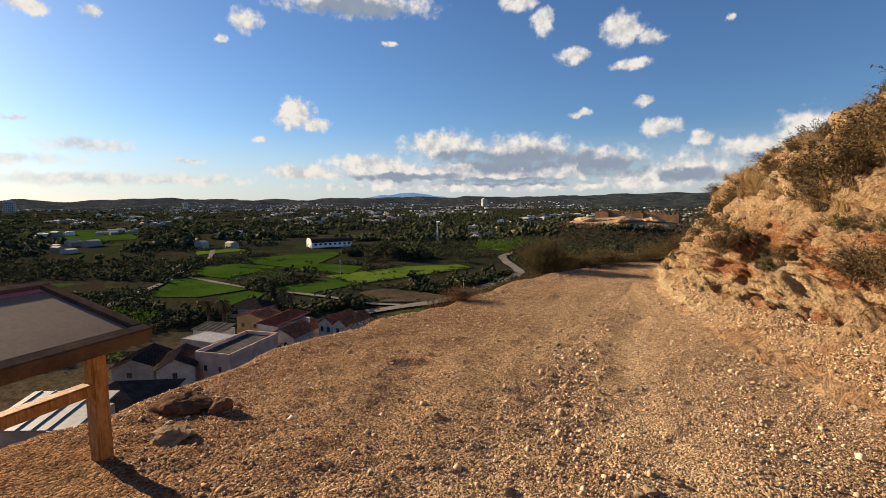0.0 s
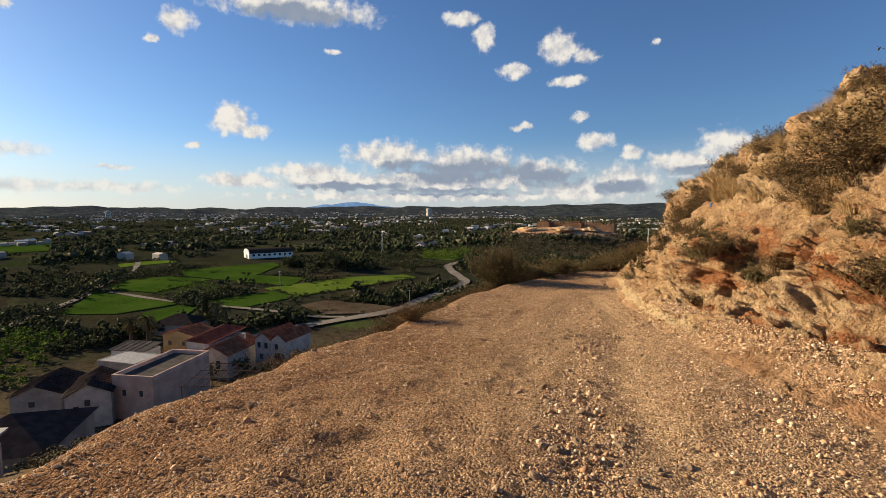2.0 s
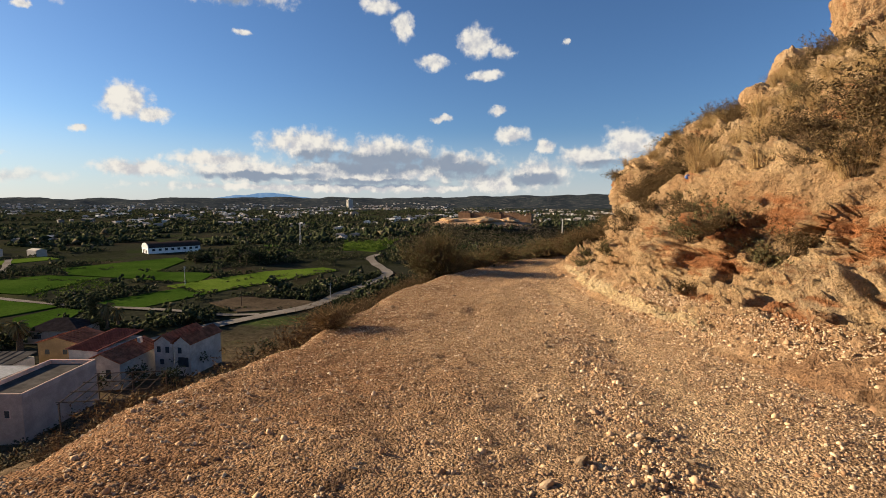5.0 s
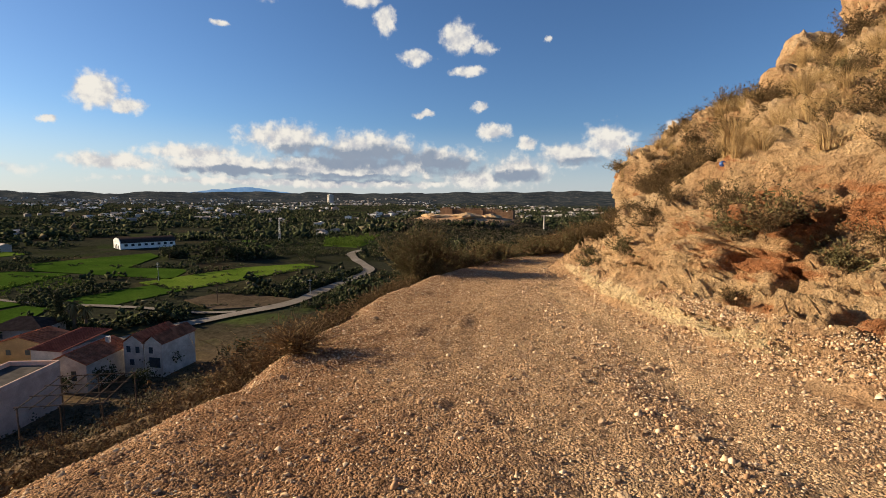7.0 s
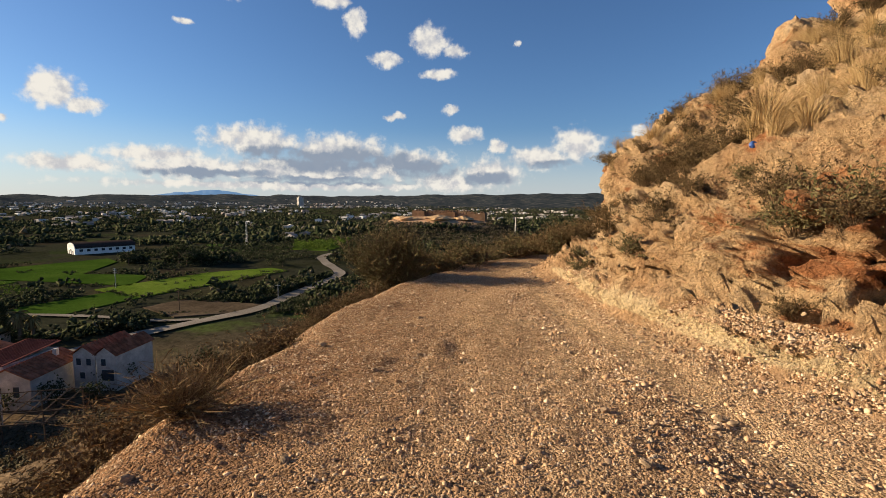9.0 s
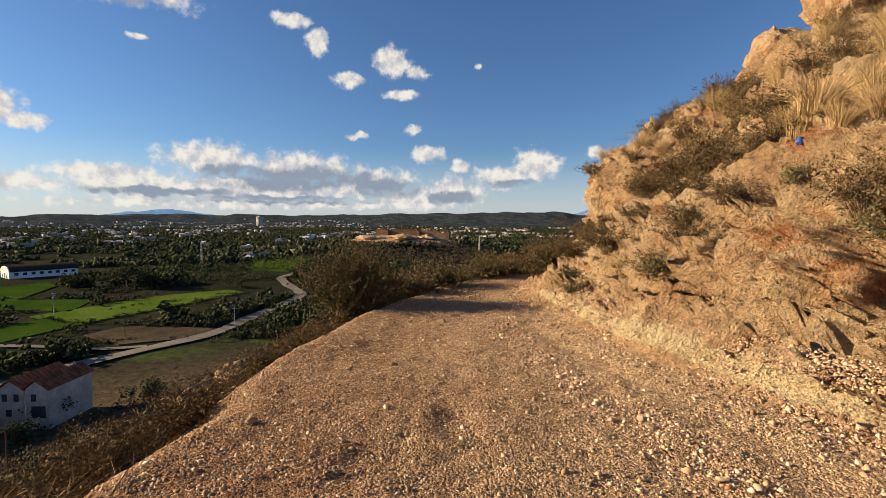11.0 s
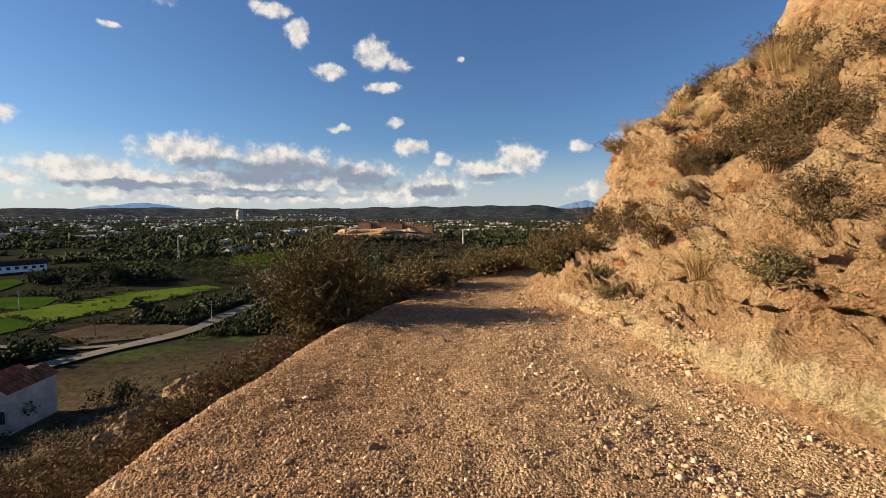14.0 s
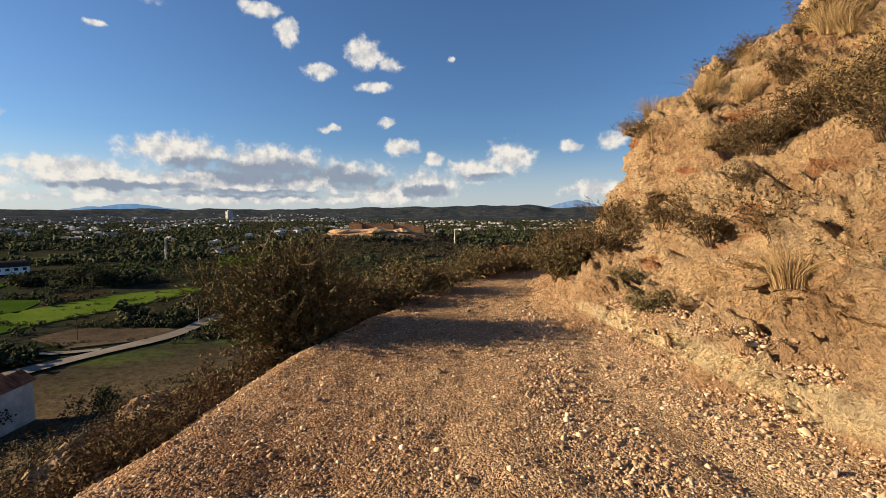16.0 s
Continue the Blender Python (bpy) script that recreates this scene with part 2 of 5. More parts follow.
ROAD = material("gravel_track", road_colour, 0.95, 0.045)
ROCK = material("ochre_rock", rock_colour, 0.93, 0.085)
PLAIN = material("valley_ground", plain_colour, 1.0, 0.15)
STONE = material("loose_stone", islands([(0.0, (0.25, 0.14, 0.076)), (0.4, (0.49, 0.31, 0.172)), (0.8, (0.65, 0.455, 0.27)), (1.0, (0.78, 0.61, 0.41))], 60), 0.92)
STONE_BIG = material("stone", tinted((0.36, 0.255, 0.16), 0.4, 9, 60), 0.92, 0.006)
TWIG = material("dry_twigs", islands([(0.0, (0.06, 0.04, 0.023)), (0.5, (0.12, 0.08, 0.046)), (1.0, (0.20, 0.135, 0.075))]), 0.95)
DRY_LEAF = material("dry_leaves", islands([(0.0, (0.05, 0.036, 0.017)), (0.5, (0.105, 0.073, 0.034)), (1.0, (0.20, 0.14, 0.068))]), 0.9)
OLIVE_LEAF = material("olive_leaves", islands([(0.0, (0.07, 0.064, 0.028)), (0.5, (0.125, 0.108, 0.048)), (1.0, (0.21, 0.175, 0.085))]), 0.85)
STRAW = material("straw", islands([(0.0, (0.22, 0.14, 0.06)), (0.5, (0.36, 0.24, 0.11)), (1.0, (0.50, 0.36, 0.18))]), 0.85)
SCRUB_LEAF = material("russet_scrub", islands([(0.0, (0.075, 0.048, 0.025)), (0.5, (0.15, 0.098, 0.048)), (1.0, (0.26, 0.175, 0.085))]), 0.95)
GREY_SCRUB = material("grey_scrub", islands([(0.0, (0.04, 0.037, 0.022)), (0.5, (0.075, 0.065, 0.04)), (1.0, (0.14, 0.115, 0.075))], 2), 0.95)
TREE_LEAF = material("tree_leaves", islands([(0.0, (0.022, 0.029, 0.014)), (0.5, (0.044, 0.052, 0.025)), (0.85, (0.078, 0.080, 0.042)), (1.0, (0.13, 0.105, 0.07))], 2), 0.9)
ORCHARD_LEAF = material("orchard_leaves", islands([(0.0, (0.045, 0.075, 0.012)), (0.6, (0.09, 0.14, 0.024)), (1.0, (0.15, 0.20, 0.04))], 2), 0.9)
BARK = material("bark", earth((0.07, 0.05, 0.035), (0.12, 0.085, 0.06), (0.18, 0.13, 0.09), 6, 60), 0.95, 0.01)
FIELD = material("green_crop", earth((0.024, 0.050, 0.007), (0.036, 0.070, 0.010), (0.052, 0.088, 0.014), 0.05, 1.2), 0.9, 0.05)
FIELD_LIGHT = material("bright_crop", earth((0.060, 0.100, 0.013), (0.085, 0.130, 0.018), (0.115, 0.155, 0.026), 0.06, 0.9), 0.9, 0.05)
FIELD_BROWN = material("fallow_soil", earth((0.05, 0.038, 0.025), (0.08, 0.06, 0.04), (0.12, 0.09, 0.06), 0.08, 1.0), 1.0, 0.05)
LANE = material("pale_lane", earth((0.15, 0.13, 0.105), (0.20, 0.175, 0.145), (0.26, 0.23, 0.195), 0.1, 2.0), 0.95)
PLASTER = material("white_plaster", tinted((0.56, 0.52, 0.465), 0.25, 0.5, 6), 0.9)
PINK = material("pale_pink_plaster", tinted((0.60, 0.43, 0.35), 0.2, 0.4, 6), 0.9)
WHITEWASH = material("whitewash", tinted((0.82, 0.81, 0.78), 0.12, 0.3, 4), 0.9)
BLUE = material("blue_plastic", tinted((0.03, 0.09, 0.32), 0.3, 20, 60), 0.4)
PALE = material("pale_grey_rock", tinted((0.27, 0.235, 0.19), 0.3, 8, 50), 0.92, 0.01)
OCHRE = material("ochre_plaster", tinted((0.50, 0.33, 0.16), 0.25, 0.4, 6), 0.9)
GREYWALL = material("grey_render", tinted((0.33, 0.30, 0.27), 0.25, 0.4, 6), 0.9)
TILE = material("clay_tiles", tinted((0.30, 0.115, 0.065), 0.4, 0.8, 8), 0.85)
TILE_DARK = material("dark_roof_tiles", tinted((0.055, 0.042, 0.038), 0.3, 0.8, 8), 0.85)
TILE_MAROON = material("maroon_roof", tinted((0.14, 0.055, 0.045), 0.3, 0.8, 8), 0.85)
ROOF_GREY = material("grey_flat_roof", tinted((0.10, 0.09, 0.08), 0.3, 0.5, 5), 0.9)
METAL = material("pale_sheet_metal", tinted((0.24, 0.235, 0.23), 0.25, 1.5, 30), 0.6)
STEEL = material("galvanised_steel", tinted((0.42, 0.42, 0.42), 0.2, 4, 30), 0.5, 0, 0.6)
DARK = material("dark_opening", tinted((0.03, 0.03, 0.035), 0.3, 2, 20), 0.35)
GLASS = material("window_glass", tinted((0.05, 0.06, 0.07), 0.2, 2, 20), 0.12)
STONE_BROWN = material("brown_rock", tinted((0.17, 0.10, 0.062), 0.35, 7, 50), 0.93, 0.01)
WOOD = material("honey_timber", lambda n, p: (n.mix(0.6, n.ramp(n.noise(n.vec("MULTIPLY", p, (9, 9, 1.2)), 3.5, 6, 0.65, 1.0).outputs[0],
                [(0.3, (0.22, 0.10, 0.035)), (0.5, (0.42, 0.22, 0.08)), (0.7, (0.56, 0.33, 0.14))]), n.ramp(n.noise(p, 30, 4).outputs[0],
                [(0.3, (0.7, 0.7, 0.7)), (0.7, (1.2, 1.2, 1.2))]), "MULTIPLY"), n.noise(n.vec("MULTIPLY", p, (30, 30, 3)), 4, 5).outputs[0]), 0.7, 0.003)
WOOD_DARK = material("weathered_timber", tinted((0.12, 0.085, 0.06), 0.3, 6, 50), 0.85, 0.002)
BOARD = material("printed_panel", tinted((0.24, 0.175, 0.125), 0.12, 2.0, 30), 0.8, gloss=0.05)
RED = material("red_print", tinted((0.40, 0.07, 0.06), 0.2, 5, 30), 0.5)
FORT = material("fort_masonry", tinted((0.22, 0.135, 0.085), 0.35, 0.15, 1.5), 0.95)
# blue distance haze put in as a glow over a dark base
MOUNTAIN = material("haze_glow_mountain", lambda n, p: n.ramp(n.noise(p, 0.004, 4).outputs[0], [(0.3, (0.03, 0.04, 0.05)), (0.7, (0.06, 0.07, 0.08))]), 1.0, glow=(0.062, 0.112, 0.185))

# ---- noise ----


def rnd(ix, iy, iz, seed):
    n = (ix.astype(np.int64) * 374761393 + iy.astype(np.int64) * 668265263 + iz.astype(np.int64) * 1274126177 + seed * 974634211) & 0xFFFFFFFF
    n = ((n ^ (n >> 13)) * 1103515245 + 12345) & 0xFFFFFFFF
    n = ((n ^ (n >> 16)) * 2246822519) & 0xFFFFFFFF
    return ((n ^ (n >> 15)) & 0xFFFFFF) / float(0xFFFFFF)


def vnoise(x, y, z, seed=0):
    """Value noise from -1 to 1."""
    x, y, z = np.broadcast_arrays(x, y, z)
    ix, iy, iz = np.floor(x), np.floor(y), np.floor(z)
    fx, fy, fz = x - ix, y - iy, z - iz
    fx, fy, fz = (f * f * f * (f * (f * 6 - 15) + 10) for f in (fx, fy, fz))
    total = 0.0
    for dx in (0, 1):
        for dy in (0, 1):
            for dz in (0, 1):
                total = total + rnd(ix + dx, iy + dy, iz + dz, seed) * (fx if dx else 1 - fx) * (fy if dy else 1 - fy) * (fz if dz else 1 - fz)
    return total * 2 - 1


def fbm(x, y, z, octaves=4, seed=0, gain=0.5):
    total, amp = 0.0, 1.0
    for o in range(octaves):
        total = total + amp * vnoise(x * 2 ** o + 17.3 * o, y * 2 ** o + 5.1 * o, z * 2 ** o + 9.7 * o, seed + o)
        amp *= gain
    return total


def cells(x, y, z, seed=0):
    """Distances to the nearest and second nearest of scattered points, and the nearest one's number from 0 to 1."""
    ix, iy, iz = np.floor(x), np.floor(y), np.floor(z)
    f1 = np.full(x.shape, 9.0)
    f2, ident = f1.copy(), np.zeros(x.shape)
    for dx in (-1, 0, 1):
        for dy in (-1, 0, 1):
            for dz in (-1, 0, 1):
                cx, cy, cz = ix + dx, iy + dy, iz + dz
                d = np.sqrt((cx + rnd(cx, cy, cz, seed) - x) ** 2 + (cy + rnd(cx, cy, cz, seed + 1) - y) ** 2 + (cz + rnd(cx, cy, cz, seed + 2) - z) ** 2)
                near = d < f1
                f2 = np.where(near, f1, np.minimum(f2, d))
                ident = np.where(near, rnd(cx, cy, cz, seed + 3), ident)
                f1 = np.where(near, d, f1)
    return f1, f2, ident


# ---- the plan: the track on its shelf, the cliff on its right, the valley on its left ----
VALLEY = -36.0


def road_z(y):
    return np.interp(y, [-8, 2, 5, 8.3, 11.3, 13, 16, 18.6, 21, 25, 32, 40, 48, 60], [1.5, 0.74, 0.4, 0, -0.3, -0.5, -0.74, -0.86, -1.04, -1.2, -1.45, -1.9, -2.8, -5])


def edge_x(y):
    return np.interp(y, [-8, 3.2, 4, 5, 7, 10, 13, 16, 18, 22, 24.7, 27, 30, 34, 39, 45, 60], [-0.2, -0.8, -0.95, -1.3, -1.95, -2.4, -2.5, -2.7, -2.9, -2.8, -2.25, -1.75, -1.1, 0.5, 3.5, 8, 20])


def bank_x(y):
    return np.interp(y, [-8, 0, 6, 10, 12, 13.4, 15, 16.5, 18, 20.5, 23.5, 28, 31, 34, 37, 40, 45, 60], [9, 8.5, 7.4, 6.4, 5.8, 5.3, 4.7, 4.1, 3.75, 3.3, 3.1, 2.9, 3.5, 4.6, 6.0, 8.2, 12.5, 26])


FACE_H = [-0.7, 0.0, 0.12, 0.42, 0.55, 0.82, 1.5, 2.2, 3.4, 4.2, 5.4, 8.0, 10.5, 12.5, 14]
SCREE_X = [-2.6, -1.5, -1.15, -0.65, -0.42, 0.05, 0.72, 1.05, 1.9, 2.8, 4.4, 8.0, 12.6, 19, 30]      # the foot as a slope of rubble
LEDGE_X = [-2.6, -0.95, -0.76, -0.70, -0.40, 0.06, 0.38, 0.80, 1.85, 2.8, 4.4, 8.0, 12.6, 19, 30]      # the foot as a cut ledge


def ledge_share(y):
    return np.interp(y, [13.5, 16.5, 24, 26], [0, 1, 1, 0.3])


def strip_x(y):
    """The stony crown between the wheel tracks."""
    return edge_x(y) + np.interp(y, [4, 17, 20.5, 26], [4.38, 4.45, 3.65, 3.2])


def road_surface(x, y):
    across = x - edge_x(y)
    z = road_z(y) + 0.035 * fbm(x * 0.8, y * 0.5, 0 * x, 3, 5) + 0.014 * fbm(x * 4, y * 4, 0 * x, 3, 11)
    for rut, deep in ((2.45, 0.018), (strip_x(y) - edge_x(y) + 0.65, 0.03)):
        wander = 0.15 * vnoise(y * 0.25, 0 * y, 0 * y + deep * 90, 3)
        z = z - deep * np.exp(-((across - rut - wander) / 0.28) ** 2)
    d = np.maximum(0, 0.3 - across + 0.15 * fbm(x * 0.7, y * 0.7, 0 * x, 2, 31))
    return z - 0.9 * (d - 0.3 * (1 - np.exp(-d / 0.3)))


def bank_z(x, y):
    k = ledge_share(y)
    return road_z(y) + np.interp(x - bank_x(y), SCREE_X, FACE_H) * (1 - k) + np.interp(x - bank_x(y), LEDGE_X, FACE_H) * k


def hill_z(x, y):
    """The ground without the track's shelf."""
    yc = np.clip(y, -40, 46)
    down = np.maximum(0, edge_x(yc) - x)
    ahead = np.maximum(0, y - 42)
    behind = np.maximum(0, -40 - y)
    d = np.sqrt(down ** 2 + (0.75 * ahead) ** 2 + (0.4 * behind) ** 2)
    z = road_z(yc) - 0.35 - 0.41 * d - 1.3 * (1 - np.exp(-d / 1.2))
    z = z + np.minimum(1, d / 6) * 0.5 * fbm(x * 0.16, y * 0.16, 0 * x, 4, 21)
    soft = 3.0
    z = VALLEY + soft * np.logaddexp(0, np.clip((z - VALLEY) / soft, -50, 50))
    fort = 20.5 * np.exp(-(((x + 62) / 95) ** 2 + ((y - 500) / 85) ** 2) ** 1.3)
    r, az = np.hypot(x, y - 15), np.degrees(np.arctan2(x, y - 15))
    rise = np.interp(az, [-180, -90, -72, -60, -51, -41, -29, -14, -8, 2, 10, 20, 60, 180], [0.1, 0, 0, 0.1, 0, 0.22, 0.2, 0.3, 0.52, 0.72, 0.8, 0.6, 0.5, 0.1])
    top = np.tan(np.radians(rise)) * 4300 + 40 + 14 * fbm(az * 0.35, r * 0.0012, 0 * r, 5, 77)
    k = np.clip((r - 2300) / 2000, 0, 1)
    roll = np.clip((r - 900) / 1500, 0, 1) * 7 * fbm(x * 0.004, y * 0.004, 0 * x, 4, 55)
    return z + fort + roll + top * (k * k * (3 - 2 * k)) + 0.15 * fbm(x * 0.05, y * 0.05, 0 * x, 2, 9)

# ---- mesh helpers ----


def mesh_of(name, verts, faces, mat, smooth=False):
    me = bpy.data.meshes.new(name)
    if isinstance(faces, np.ndarray):
        n, k = faces.shape
        me.vertices.add(len(verts))
        me.vertices.foreach_set("co", np.ascontiguousarray(verts, dtype=np.float32).ravel())
        me.loops.add(n * k)
        me.loops.foreach_set("vertex_index", np.ascontiguousarray(faces, dtype=np.int32).ravel())
        me.polygons.add(n)
        me.polygons.foreach_set("loop_start", np.arange(n, dtype=np.int32) * k)
        me.validate()
    else:
        me.from_pydata([tuple(map(float, v)) for v in verts], [], faces)
    me.materials.append(mat)
    if smooth:
        me.polygons.foreach_set("use_smooth", [True] * len(me.polygons))
    me.update()
    return me


def grid_faces(rows, cols, flip=False):
    i = np.arange(rows - 1)[:, None] * cols + np.arange(cols - 1)[None, :]
    q = np.stack([i, i + 1, i + cols + 1, i + cols], -1).reshape(-1, 4)
    return q[:, ::-1] if flip else q


def part(name, bm, mat, parent, label=""):
    """Links a bmesh, or a finished mesh, as one mesh object under a thing or a part."""
    if isinstance(bm, bmesh.types.BMesh):
        me = bpy.data.meshes.new(name)
        bm.to_mesh(me)
        bm.free()
        me.materials.append(mat)
    else:
        me = bm
    ob = new(name, me)
    ob.parent = parent
    return tagged(ob, label)


def thing(name, m, label, category, group="", kind=""):
    ob = new(name)
    ob.matrix_world = m
    return tagged(ob, label, category, group, kind)


def box(bm, x0, y0, z0, x1, y1, z1, bevel=0.0):
    got = bmesh.ops.create_cube(bm, size=1, matrix=Matrix.Translation(((x0 + x1) / 2, (y0 + y1) / 2, (z0 + z1) / 2)) @ Matrix.Diagonal((x1 - x0, y1 - y0, z1 - z0, 1)))
    if bevel:
        bmesh.ops.bevel(bm, geom=list({e for v in got["verts"] for e in v.link_edges}), offset=bevel, segments=2, affect="EDGES")
    return bm


def block(*a, bevel=0.0):
    return box(bmesh.new(), *a, bevel=bevel)


def beam(bm, a, b, wide, deep, bevel=0.0):
    """A squared bar from a to b."""
    a, b = Vector(a), Vector(b)
    m = Matrix.Translation((a + b) / 2) @ (b - a).to_track_quat("Z", "X").to_matrix().to_4x4() @ Matrix.Diagonal((wide, deep, (b - a).length, 1))
    got = bmesh.ops.create_cube(bm, size=1, matrix=m)
    if bevel:
        bmesh.ops.bevel(bm, geom=list({e for v in got["verts"] for e in v.link_edges}), offset=bevel, segments=2, affect="EDGES")
    return bm


def tube(bm, a, b, r0, r1=None, sides=6):
    a, b = Vector(a), Vector(b)
    m = Matrix.Translation((a + b) / 2) @ (b - a).to_track_quat("Z", "X").to_matrix().to_4x4()
    bmesh.ops.create_cone(bm, cap_ends=True, segments=sides, radius1=r0, radius2=r0 if r1 is None else r1, depth=(b - a).length, matrix=m)
    return bm


# ---- ground: one sheet to the horizon ----
radii = np.concatenate([np.arange(0.5, 40, 0.55), np.geomspace(40, 420, 110), np.geomspace(425, 4650, 90)])
angles = np.radians(np.concatenate([np.arange(-90, 45, 0.5), np.arange(45, 270.1, 2.5)]))
rr, aa = np.meshgrid(radii, angles, indexing="ij")
gx, gy = rr * np.sin(aa), 15 + rr * np.cos(aa)
gz = hill_z(gx, gy)
gz = gz - np.where((gx > edge_x(gy) - 0.5) & (gy < 60), 0.6, 0)
near_hill = np.clip(1 - (rr - 10) / 60, 0, 1)
gz = gz + near_hill * 0.10 * fbm(gx * 1.1, gy * 1.1, 0 * gx, 3, 41)
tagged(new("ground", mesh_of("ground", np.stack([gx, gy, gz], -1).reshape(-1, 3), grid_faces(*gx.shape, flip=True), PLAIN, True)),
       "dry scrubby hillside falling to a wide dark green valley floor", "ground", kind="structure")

# ---- the gravel track ----
ys = np.concatenate([np.arange(-8, 3, 0.25), np.arange(3, 24, 0.045), np.arange(24, 30, 0.08), np.arange(30, 60, 0.25)])
us = np.linspace(0, 1, 215)
ry = np.repeat(ys[:, None], len(us), 1)
lo, hi = edge_x(ry) - 3.0, bank_x(ry) + 0.6
rx = lo + (hi - lo) * us[None, :]
c1, c2, lift_ = cells(rx * 11, ry * 11, 0 * rx + 0.5, 45)
rz = road_surface(rx, ry) + 0.008 * fbm(rx * 14, ry * 14, 0 * rx, 2, 13) + 0.022 * np.maximum(0, 0.62 - c1) * (0.3 + lift_)
road_mesh = mesh_of("road", np.stack([rx, ry, rz], -1).reshape(-1, 3), grid_faces(*rx.shape), ROAD, True)
dusty = np.clip((rx - edge_x(ry) - 0.8) / 3.4, 0, 1) * 0.75 + 0.55 * np.exp(-((rx - strip_x(ry) - 0.65) / 0.28) ** 2) - 0.3 * np.exp(-((rx - strip_x(ry)) / 0.35) ** 2) + 0.25 * np.clip((ry - 12) / 14, 0, 1)
road_mesh.attributes.new("dust", "FLOAT", "POINT").data.foreach_set("value", np.clip(dusty, 0, 1).ravel().astype(np.float32))
road = tagged(new("road", road_mesh),
              "stony ochre gravel track with shallow wheel ruts", "dirt road", kind="structure")

# ---- the cliff ----
face_len = np.concatenate([[0], np.cumsum(np.hypot(np.diff(LEDGE_X), np.diff(FACE_H)))])
steps = np.concatenate([np.arange(0, 13.5, 0.060), np.arange(13.5, face_len[-1], 0.4)])
fh = np.interp(steps, face_len, FACE_H)
cy = np.concatenate([np.arange(-8, 9, 0.3), np.arange(9, 31.5, 0.062), np.arange(31.5, 60, 0.22)])
Y, H = np.meshgrid(cy, fh, indexing="ij")
OFF = np.interp(H, FACE_H, SCREE_X) * (1 - ledge_share(Y)) + np.interp(H, FACE_H, LEDGE_X) * ledge_share(Y)


def bulge(y0, h0, sy, sh, by):
    return by * np.exp(-((Y - y0) / sy) ** 2 - ((H - h0) / sh) ** 2)


X = bank_x(Y) + OFF
X = X - bulge(28.6, 4.9, 1.8, 1.8, 1.35) + bulge(28.2, 1.9, 1.8, 0.9, 1.0) - bulge(17.3, 2.9, 0.9, 1.3, 0.45) + bulge(15.2, 1.4, 1.3, 0.6, 0.35)
X = X - bulge(20.3, 1.5, 0.9, 0.7, 0.3) - bulge(22.4, 1.5, 0.7, 0.6, 0.5) + bulge(30.8, 6, 1.4, 3.5, 0.8) - bulge(28.6, 6.4, 2.2, 1.2, 0.5) + bulge(24.5, 4.2, 2, 1.2, 0.5) - bulge(25.5, 0.9, 1, 0.5, 0.2)
Z = road_z(Y) + H
P = np.stack([X, Y, Z], -1)


def sheet_normals(p):
    a, b = np.gradient(p, axis=0), np.gradient(p, axis=1)
    n = np.cross(b, a)
    return n / np.maximum(1e-9, np.linalg.norm(n, axis=-1, keepdims=True))


N = sheet_normals(P)
if N[len(cy) // 2, len(fh) // 4, 0] > 0:
    N = -N


def facets(x, y, z, seed, tilt):
    """Blocks with flat, tilted faces: height over the nearest scattered point's plane, and the nearness of a joint."""
    ix, iy, iz = np.floor(x), np.floor(y), np.floor(z)
    f1 = np.full(x.shape, 9.0)
    f2, face = f1.copy(), np.zeros(x.shape)
    for dx in (-1, 0, 1):
        for dy in (-1, 0, 1):
            for dz in (-1, 0, 1):
                cx, cy_, cz = ix + dx, iy + dy, iz + dz
                vx, vy, vz = x - cx - rnd(cx, cy_, cz, seed), y - cy_ - rnd(cx, cy_, cz, seed + 1), z - cz - rnd(cx, cy_, cz, seed + 2)
                d = np.sqrt(vx ** 2 + vy ** 2 + vz ** 2)
                near = d < f1
                f2 = np.where(near, f1, np.minimum(f2, d))
                plane = rnd(cx, cy_, cz, seed + 3) - 0.5 + tilt * ((rnd(cx, cy_, cz, seed + 4) - 0.5) * vy + (rnd(cx, cy_, cz, seed + 5) - 0.75) * vz)
                face = np.where(near, plane, face)
                f1 = np.where(near, d, f1)
    return face, f2 - f1


crag = np.clip((H - 0.2) / 0.6, 0.16, 1) * np.clip(1 - (H - 9) / 5, 0.35, 1)
crag = np.maximum(crag, 0.7 * ledge_share(Y) * np.exp(-((H - 0.3) / 0.22) ** 2))
wx, wy, wz = (c + 0.22 * fbm(X * 1.1, Y * 1.1, Z * 1.1, 3, 61 + i) for i, c in enumerate((X, Y, Z)))
# beds dip towards the far end
bed_y, bed_z = wy * 0.94 - wz * 0.34, wz * 0.94 + wy * 0.34
big, joint = facets(wx * 0.55, bed_y * 0.50, bed_z * 0.70, 5, 1.2)
slab, slab_joint = facets(wx * 1.3, bed_y * 1.1, bed_z * 1.9, 25, 1.1)
small, small_joint = facets(wx * 3.4, bed_y * 3.0, bed_z * 4.2, 9, 1.0)
tiny, _ = facets(X * 8, Y * 8, Z * 9, 15, 0.8)
rugged = np.clip(0.75 + 0.9 * fbm(X * 0.45, Y * 0.45, Z * 0.6, 2, 67) + 0.6 * np.exp(-((H - 1.4) / 0.9) ** 2) * (1 + np.clip((19 - Y) / 3, 0, 1)), 0.3, 1.6)
lump = 0.22 * fbm(X * 0.5, Y * 0.5, Z * 0.5, 3, 71) + 0.42 * big - 0.2 * np.exp(-(joint / 0.03) ** 2)
lump = lump + rugged * (0.36 * slab - 0.10 * np.exp(-(slab_joint / 0.04) ** 2) + 0.19 * small - 0.05 * np.exp(-(small_joint / 0.10) ** 2))
